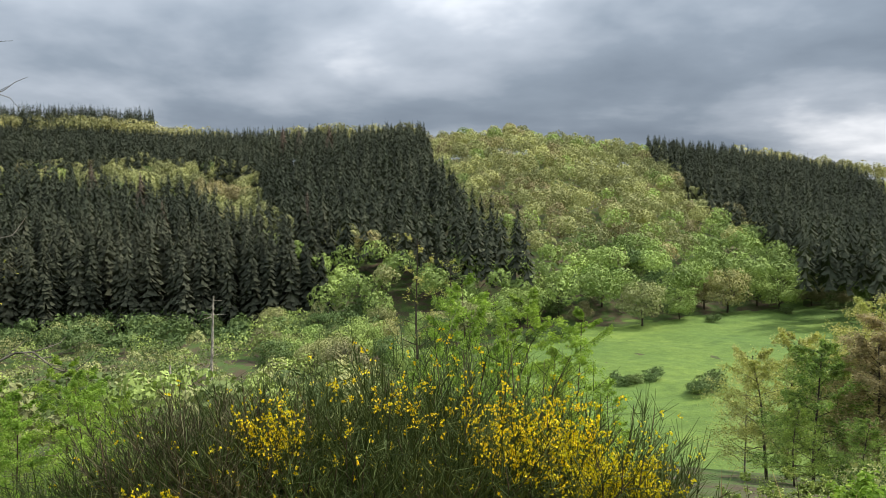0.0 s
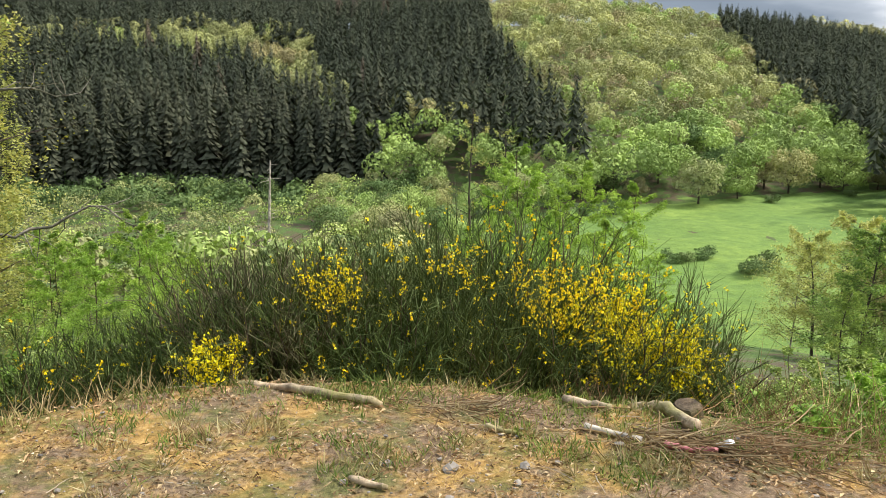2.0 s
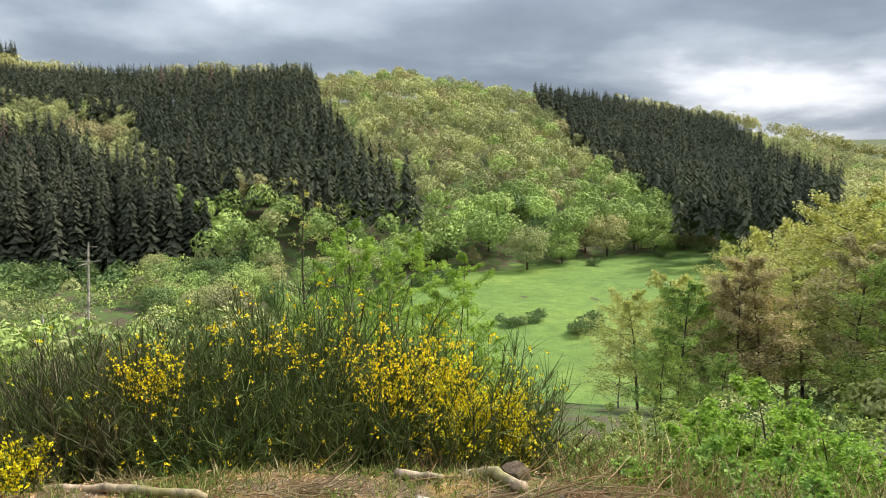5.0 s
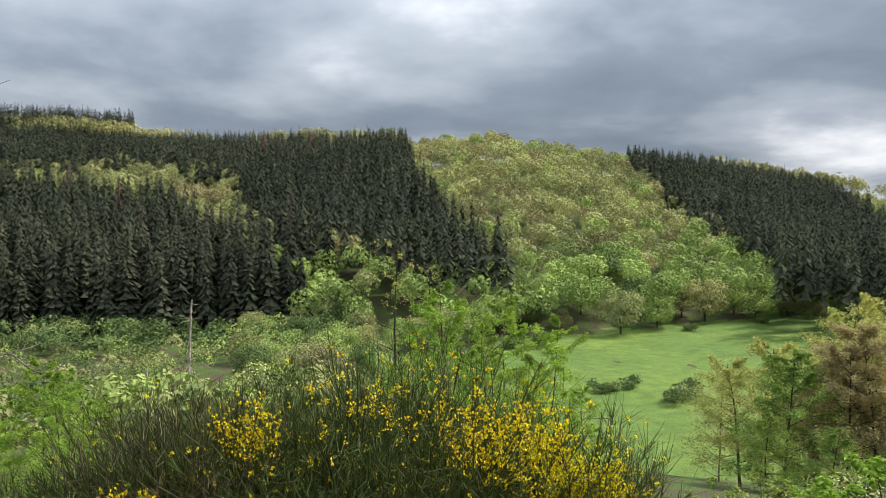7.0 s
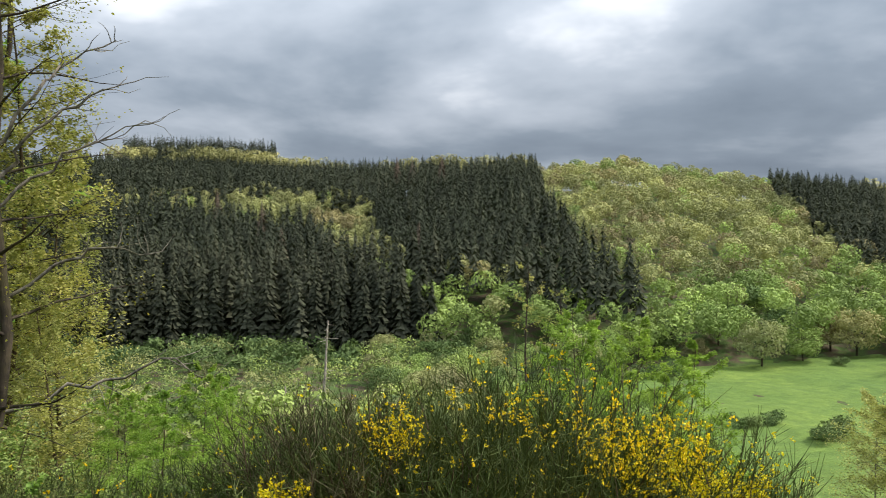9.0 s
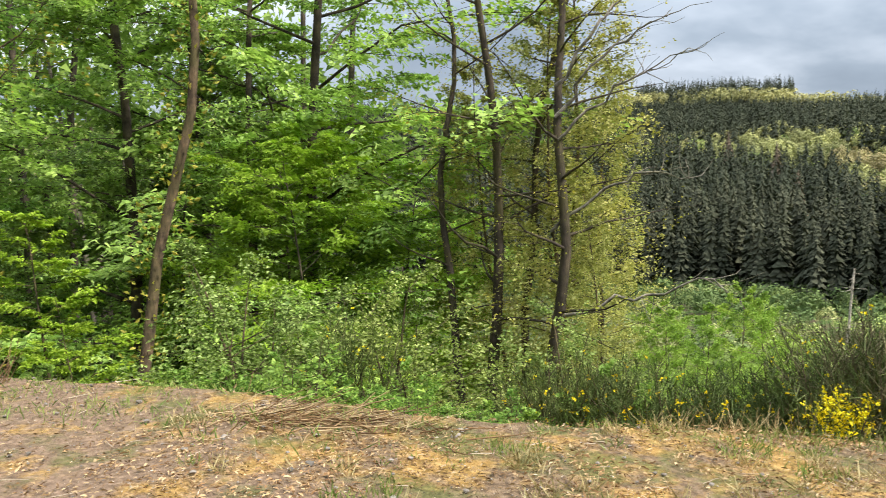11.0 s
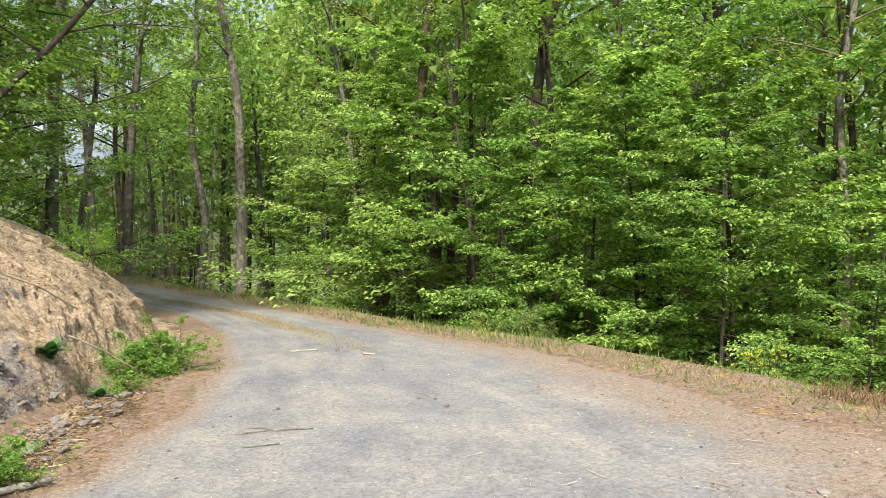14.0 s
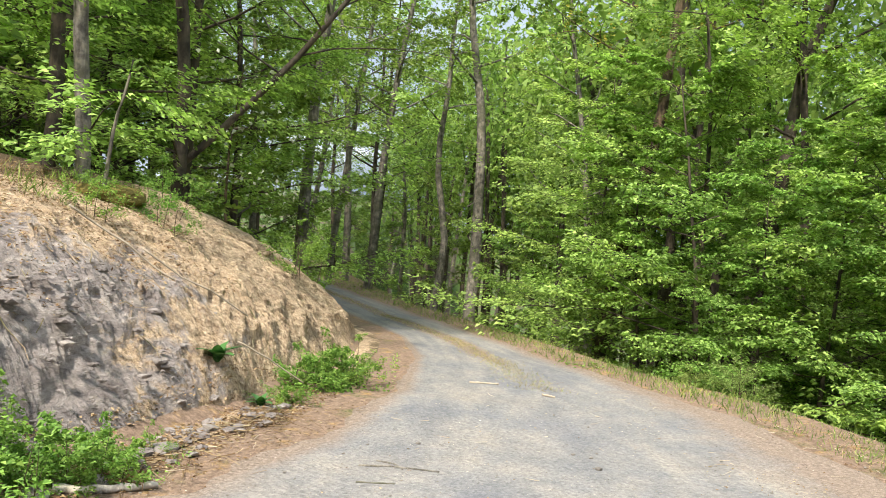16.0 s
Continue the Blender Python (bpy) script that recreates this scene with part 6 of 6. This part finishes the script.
bramble = broadleaf(141, 0.75, 0.95, 0.008, M["weed"], M["bark_brown"], 36, 5, 26, 0.04, 0.03, flat=0.5, stems=6, twigs=False, single=True)
for px, py, sc in ((-2.5, -4.05, 0.95), (-2.75, -4.2, 0.8), (-2.2, -4.05, 1.0), (-3.0, -4.05, 0.6), (-3.2, -4.2, 0.5), (-6.2, -5.9, 0.8), (-6.5, -6.1, 0.8), (-5.9, -5.85, 0.6), (-5.4, -5.45, 0.4), (-6.9, -6.5, 0.7), (2.5, 4.9, 0.9), (3.0, 4.4, 0.9), (3.6, 3.9, 0.9), (2.1, 5.4, 0.8), (3.0, 5.3, 1.0), (1.9, 5.9, 0.9), (-4.2, 3.6, 0.7), (-5.1, 3.1, 0.7), (-3.4, 4.3, 0.7)):
    plant("bramble", bramble, px, py, "dense low bramble with small fresh green leaves", "bramble", "brambles", px * 9, sc)

sap_t = bent((0, 0, 0), (0.22, 0, 1), 1.4, 9, 0.09, np.random.default_rng(4))
ob = thing("leaning_sapling", -4.3, -7.1, bank_z(-4.3, -7.1) - 0.05, "thin pale leaning sapling trunk on the bank", "sapling")
ob.rotation_euler = (0, 0, 2.3)
part("trunk", mesh_of("trunk", *tubes([(sap_t, 0.03 * np.linspace(0.75, 0.35, 9))], 7), M["bark_grey"], True), ob)

# white blossom spray by the road bend
r = np.random.default_rng(41)
cherry = broadleaf(140, 3.4, 2.4, 0.03, M["hornbeam"], M["bark_brown"], 18, 5, 10, 0.06, 0.15, flat=0.4)
ob = plant("blossom_shrub", cherry, -7.9, -10.6, "thin shrub with small white blossoms by the track", "shrub")
n = 160
bl = r.uniform(-1, 1, (n, 3)) * [0.9, 0.9, 1.2] + [0, 0, 1.7]
tagged(part("blossom", mesh_of("blossom", *leaves(bl, r.normal(0, 1, (n, 3)), r.normal(0, 1, (n, 3)), r.uniform(0.05, 0.09, n), r.uniform(0.05, 0.08, n)), M["white_flower"]), ob), kind="stuff")


# ---- loose cover of the ground ----
def scatter(r, n, x0, x1, y0, y1, keep):
    x, y = r.uniform(x0, x1, n), r.uniform(y0, y1, n)
    k = keep(x, y)
    return x[k], y[k]


road_poly = [tuple(p) for p in ROAD_L] + [tuple(p) for p in ROAD_R[::-1]]
on_terrace = lambda x, y: inside(x, y, EDGE + TOE)
on_road = lambda x, y: inside(x, y, road_poly)


def blades(name, mat, x, y, r, lo, hi, wide, label, category, bend=0.5):
    n = len(x)
    base = np.stack((x, y, height(x, y)), 1)
    al = np.stack((r.normal(0, bend, n), r.normal(0, bend, n), np.ones(n)), 1)
    length = r.uniform(lo, hi, n)
    v, f = leaves(base, al, r.normal(0, 1, (n, 3)), length, np.full(n, wide), 0.1)
    tagged(new(name, mesh_of(name, v, f, M[mat])), label, category, kind="stuff")


r = np.random.default_rng(51)
clump = lambda x, y, s, cut: ripple(x + 5, y, s) + 0.6 * ripple(x, y + 9, s * 0.4) > cut
x, y = scatter(r, 60000, -5, 4, 1.6, 5.4, lambda x, y: (line_dist(x, y, EDGE) < 3.2) & clump(x, y, 0.3, 0.42 + 0.25 * np.clip(-x - 1.5, 0, 2)) & ~on_road(x, y))
blades("grass_tufts", "grass", x, y, r, 0.025, 0.10, 0.005, "thin tufts of green grass on the terrace", "grass")
x, y = scatter(r, 60000, -5, 4, 1.6, 5.4, lambda x, y: (line_dist(x, y, EDGE) < 3.2) & clump(x + 3, y + 1, 0.3, 0.45 + 0.2 * np.clip(-x - 1.5, 0, 2)) & ~on_road(x, y))
blades("straw_tufts", "straw", x, y, r, 0.03, 0.13, 0.004, "dry straw-coloured grass on the terrace", "grass", 0.8)
x, y = scatter(r, 9000, -3.6, 2.4, 4.2, 5.8, lambda x, y: (line_dist(x, y, EDGE) < 0.5) & clump(x, y + 2, 0.4, 0.0))
blades("edge_grass", "grass", x, y, r, 0.03, 0.10, 0.005, "longer grass along the terrace edge", "grass")
x, y = scatter(r, 90000, -24, -3, -26, 3.6, lambda x, y: on_terrace(x, y) & (line_dist(x, y, EDGE) < 1.0 - 0.35 * np.clip(-x - 8, 0, 2) * 0.5))
blades("verge_grass", "straw", x[::2], y[::2], r, 0.02, 0.08, 0.006, "pale dry grass along the outer verge of the track", "grass", 0.7)
blades("verge_green", "grass", x[1::2], y[1::2], r, 0.03, 0.14, 0.007, "green grass along the outer verge of the track", "grass", 0.6)

x, y = scatter(r, 60000, -9.5, -2.5, -2.5, 4.6, lambda x, y: on_terrace(x, y) & (line_dist(x, y, EDGE) < 1.1) & clump(x, y, 0.28, 0.1) & (r.uniform(0, 1, len(x)) < 1.2 - line_dist(x, y, EDGE)))
blades("edge_turf", "grass", x, y, r, 0.015, 0.06, 0.006, "short yellow-green turf along the terrace rim", "grass", 0.9)
x, y = scatter(r, 120000, -27, -8.6, -32, -2.5, lambda x, y: on_terrace(x, y) & ~on_road(x, y) & (line_dist(x, y, EDGE) < 1.9) & (r.uniform(0, 1, len(x)) < 8 / np.hypot(x, y)))
blades("roadside_grass", "grass", x, y, r, 0.04, 0.15, 0.009, "lush green grass beside the track under the trees", "grass", 0.5)
u, v = r.uniform(0.42, 0.86, 12000), 0.5 + r.normal(0, 0.055, 12000)
x, y = road_place(u, v)
blades("strip_straw", "straw", x[::2], y[::2], r, 0.015, 0.06, 0.008, "dry tan grass on the middle strip of the track", "grass", 0.9)
blades("strip_grass", "grass", x[1::9], y[1::9], r, 0.02, 0.05, 0.007, "short green grass on the middle strip of the track", "grass", 0.7)

x, y = scatter(r, 38000, -9, 3.5, -5.2, 5.2, lambda x, y: on_terrace(x, y) & (~on_road(x, y) | (r.uniform(0, 1, len(x)) < 0.03 + 0.95 * np.clip(1 - line_dist(x, y, ROAD_R) / 1.5, 0, 1) * (x > -7))))
n = len(x)
base = np.stack((x, y, height(x, y) + r.uniform(0.012, 0.03, n)), 1)
v, f = leaves(base, r.normal(0, 1, (n, 3)) * [1, 1, 0.15], r.normal(0, 0.4, (n, 3)) + [0, 0, 1], 0.010 + 0.035 * r.uniform(0, 1, n) ** 2, 0.006 + 0.016 * r.uniform(0, 1, n) ** 2, 0.2)
tagged(new("leaf_litter", mesh_of("leaf_litter", v, f, M["litter"])), "brown and tan fallen leaves over the ground", "leaf litter", kind="stuff")

x, y = scatter(r, 42000, -4.2, 3.4, 1.2, 5.2, lambda x, y: on_terrace(x, y) & clump(x - 4, y + 6, 0.33, -0.25))
n = len(x)
base = np.stack((x, y, height(x, y) + r.uniform(0.012, 0.035, n)), 1)
v, f = leaves(base, r.normal(0, 1, (n, 3)) * [1, 1, 0.25], r.normal(0, 0.5, (n, 3)) + [0, 0, 1], r.uniform(0.012, 0.05, n), r.uniform(0.006, 0.022, n), 0.25, True)
tagged(new("dead_leaves", mesh_of("dead_leaves", v, f, M["litter"])), "drifts of brown dead leaves and bark on the moss", "leaf litter", kind="stuff")

x, y = scatter(r, 2600, -8, 2, -4, 4.6, lambda x, y: on_terrace(x, y) & (~on_road(x, y) | (r.uniform(0, 1, len(x)) < 0.10)))
ico = bmesh.new()
bmesh.ops.create_icosphere(ico, subdivisions=1, radius=1)
iv = np.array([v_.co[:] for v_ in ico.verts])
ifc = np.array([[v_.index for v_ in f_.verts] for f_ in ico.faces])
n = len(x)
size = 0.006 + 0.018 * r.uniform(0, 1, n) ** 5
wob = 1 + r.normal(0, 0.18, (n, len(iv), 1))
sv = iv[None] * wob * size[:, None, None] * np.array([1.2, 1, 0.6]) + np.stack((x, y, height(x, y) + 0.02), 1)[:, None]
sf = (ifc[None] + (np.arange(n) * len(iv))[:, None, None]).reshape(-1, 3)
tagged(new("pebbles", mesh_of("pebbles", sv.reshape(-1, 3), sf, M["stone"])), "loose grey pebbles on the track and terrace", "pebbles", kind="stuff")

for k, (px, py, sz) in enumerate(((-4.03, -0.28, 0.045), (-4.06, -0.22, 0.03), (-4.81, 0.18, 0.035), (-0.11, 4.02, 0.035), (0.19, 3.98, 0.04), (0.54, 4.04, 0.03), (1.5, 3.6, 0.04), (1.1, 3.6, 0.03), (-3.4, -4.25, 0.06), (-3.7, -4.5, 0.08), (-4.3, -4.9, 0.07), (-4.1, -4.85, 0.05), (-5.1, -5.3, 0.06), (-2.7, -3.9, 0.05), (-5.5, -5.6, 0.05))):
    rr = np.random.default_rng(700 + k)
    vv = iv * (1 + rr.normal(0, 0.16, (len(iv), 1))) * sz * [1.3, 1.0, 0.6]
    ob = new("stone", mesh_of("stone", vv, ifc, M["stone"]))
    ob.location, ob.rotation_euler = (px, py, hz(px, py) + sz * 0.4), (0.2, 0.1, k)
    tagged(ob, "angular grey slate stone lying on the ground", "stone", "loose stones")

x, y = scatter(r, 900, -9, 3, -5, 5, lambda x, y: on_terrace(x, y) & (~on_road(x, y) | (r.uniform(0, 1, len(x)) < 0.3)))
paths = []
for px, py, pz in zip(x, y, height(x, y)):
    a = r.uniform(0, 6.28)
    paths.append((bent((px, py, pz + 0.025), (math.cos(a), math.sin(a), 0), r.uniform(0.04, 0.2), 4, 0.15, r) * [1, 1, 0] + [0, 0, pz + 0.025], 0.0026 * np.linspace(1.2, 0.5, 4)))
tagged(new("twig_litter", mesh_of("twig_litter", *tubes(paths, 4), M["twig"])), "small fallen twigs over the ground", "twigs", kind="stuff")

# chips of stone and bark ground into the surface
x, y = scatter(r, 60000, -8.5, 3, -5, 5.0, lambda x, y: on_terrace(x, y) & (r.uniform(0, 1, len(x)) < 3.2 / np.maximum(np.hypot(x, y - 0.3), 3.0) ** 1.1))
n = len(x)
base = np.stack((x, y, height(x, y) + r.uniform(0.013, 0.022, n)), 1)
v, f = leaves(base, r.normal(0, 1, (n, 3)) * [1, 1, 0.12], r.normal(0, 0.3, (n, 3)) + [0, 0, 1], 0.006 + 0.022 * r.uniform(0, 1, n) ** 2.5, 0.005 + 0.014 * r.uniform(0, 1, n) ** 2, 0.1, True)
tagged(new("grit", mesh_of("grit", v, f, M["grit"])), "grey and tan chips of stone and bark over the track", "grit", kind="stuff")

# debris at the foot of the bank
n = 700
u = r.uniform(0.45, 0.78, n)
d = -0.55 + 1.3 * r.uniform(0, 1, n)
x, y = beside(TOE, u, -d)
size = 0.012 + 0.05 * r.uniform(0, 1, n) ** 4
wob = 1 + r.normal(0, 0.2, (n, len(iv), 1))
sv = iv[None] * wob * size[:, None, None] * np.array([1.3, 1, 0.5]) + np.stack((x, y, height(x, y) + 0.03), 1)[:, None]
sf = (ifc[None] + (np.arange(n) * len(iv))[:, None, None]).reshape(-1, 3)
tagged(new("slate_debris", mesh_of("slate_debris", sv.reshape(-1, 3), sf, M["rock"])), "broken slate fallen to the foot of the bank", "debris", kind="stuff")
n = 15000
u = r.uniform(0.40, 0.80, n)
d = np.where(r.uniform(0, 1, n) < 0.35, r.uniform(-0.6, 0.15, n), 0.5 + 2.8 * r.uniform(0, 1, n) ** 0.9)
x, y = beside(TOE, u, -d)
z = np.array([bank_z(a_, b_) for a_, b_ in zip(x, y)])
base = np.stack((x, y, np.maximum(z, height(x, y) * (d < 0.1) + z * (d >= 0.1)) + r.uniform(0.004, 0.03, n)), 1)
v, f = leaves(base, r.normal(0, 1, (n, 3)) * [1, 1, 0.3], r.normal(0, 0.4, (n, 3)) + [0, 0.4, 1], r.uniform(0.015, 0.05, n), r.uniform(0.006, 0.022, n), 0.2)
tagged(new("bank_litter", mesh_of("bank_litter", v, f, M["litter"])), "dry brown leaves and bits of wood over the bank", "leaf litter", kind="stuff")

# fallen sticks and roots on the bank, and grass along its top
paths = []
for _ in range(190):
    q, w = r.uniform(0.40, 0.78), 0.25 + 2.6 * r.uniform(0, 1) ** 0.8
    a_, b_ = (float(c[0]) for c in beside(TOE, np.array([q]), -w))
    p0 = np.array([a_, b_, bank_z(a_, b_) + 0.015])
    dx, dy = r.normal(0, 0.15, 2)
    p1 = np.array([a_ + dx, b_ + dy, bank_z(a_ + dx, b_ + dy) + 0.02])
    k = np.linspace(0, 1, 5)[:, None]
    paths.append((p0 + (p1 - p0) * k + r.normal(0, 0.012, (5, 3)) + [0, 0, 0.01], r.uniform(0.002, 0.006) * np.linspace(1.2, 0.5, 5)))
tagged(new("bank_sticks", mesh_of("bank_sticks", *tubes(paths, 4), M["log"])), "fallen sticks and bare roots over the bank", "twigs", kind="stuff")
n = 9000
u, d = r.uniform(0.36, 0.82, n), 1.4 + 2.6 * r.uniform(0, 1, n)
x, y = beside(TOE, u, -d)
k = clump(x, y, 0.35, 0.35)
x, y = x[k], y[k]
n = len(x)
base = np.stack((x, y, [bank_z(a_, b_) for a_, b_ in zip(x, y)]), 1)
al = np.stack((r.normal(0, 0.5, n), r.normal(0, 0.5, n), np.ones(n)), 1)
v, f = leaves(base, al, r.normal(0, 1, (n, 3)), r.uniform(0.05, 0.18, n), np.full(n, 0.006), 0.1)
tagged(new("bank_grass", mesh_of("bank_grass", v, f, M["grass"])), "tufts of light green grass on top of the bank", "grass", kind="stuff")

# moss cushion at the foot of the trees on the bank
bm = bmesh.new()
bmesh.ops.create_icosphere(bm, subdivisions=4, radius=1)
for v_ in bm.verts:
    v_.co = Vector((v_.co.x * 0.42, v_.co.y * 0.3, v_.co.z * 0.14)) * (1 + 0.12 * noise.noise(v_.co * 2) + 0.05 * noise.noise(v_.co * 9))
me = bpy.data.meshes.new("moss_mound")
bm.to_mesh(me)
me.materials.append(M["moss"])
ob = new("moss_mound", me)
ob.location, ob.rotation_euler = (-4.5, -7.35, bank_z(-4.5, -7.35)), (0, 0, 0.5)
tagged(ob, "mound of brown-green moss on top of the bank", "moss")
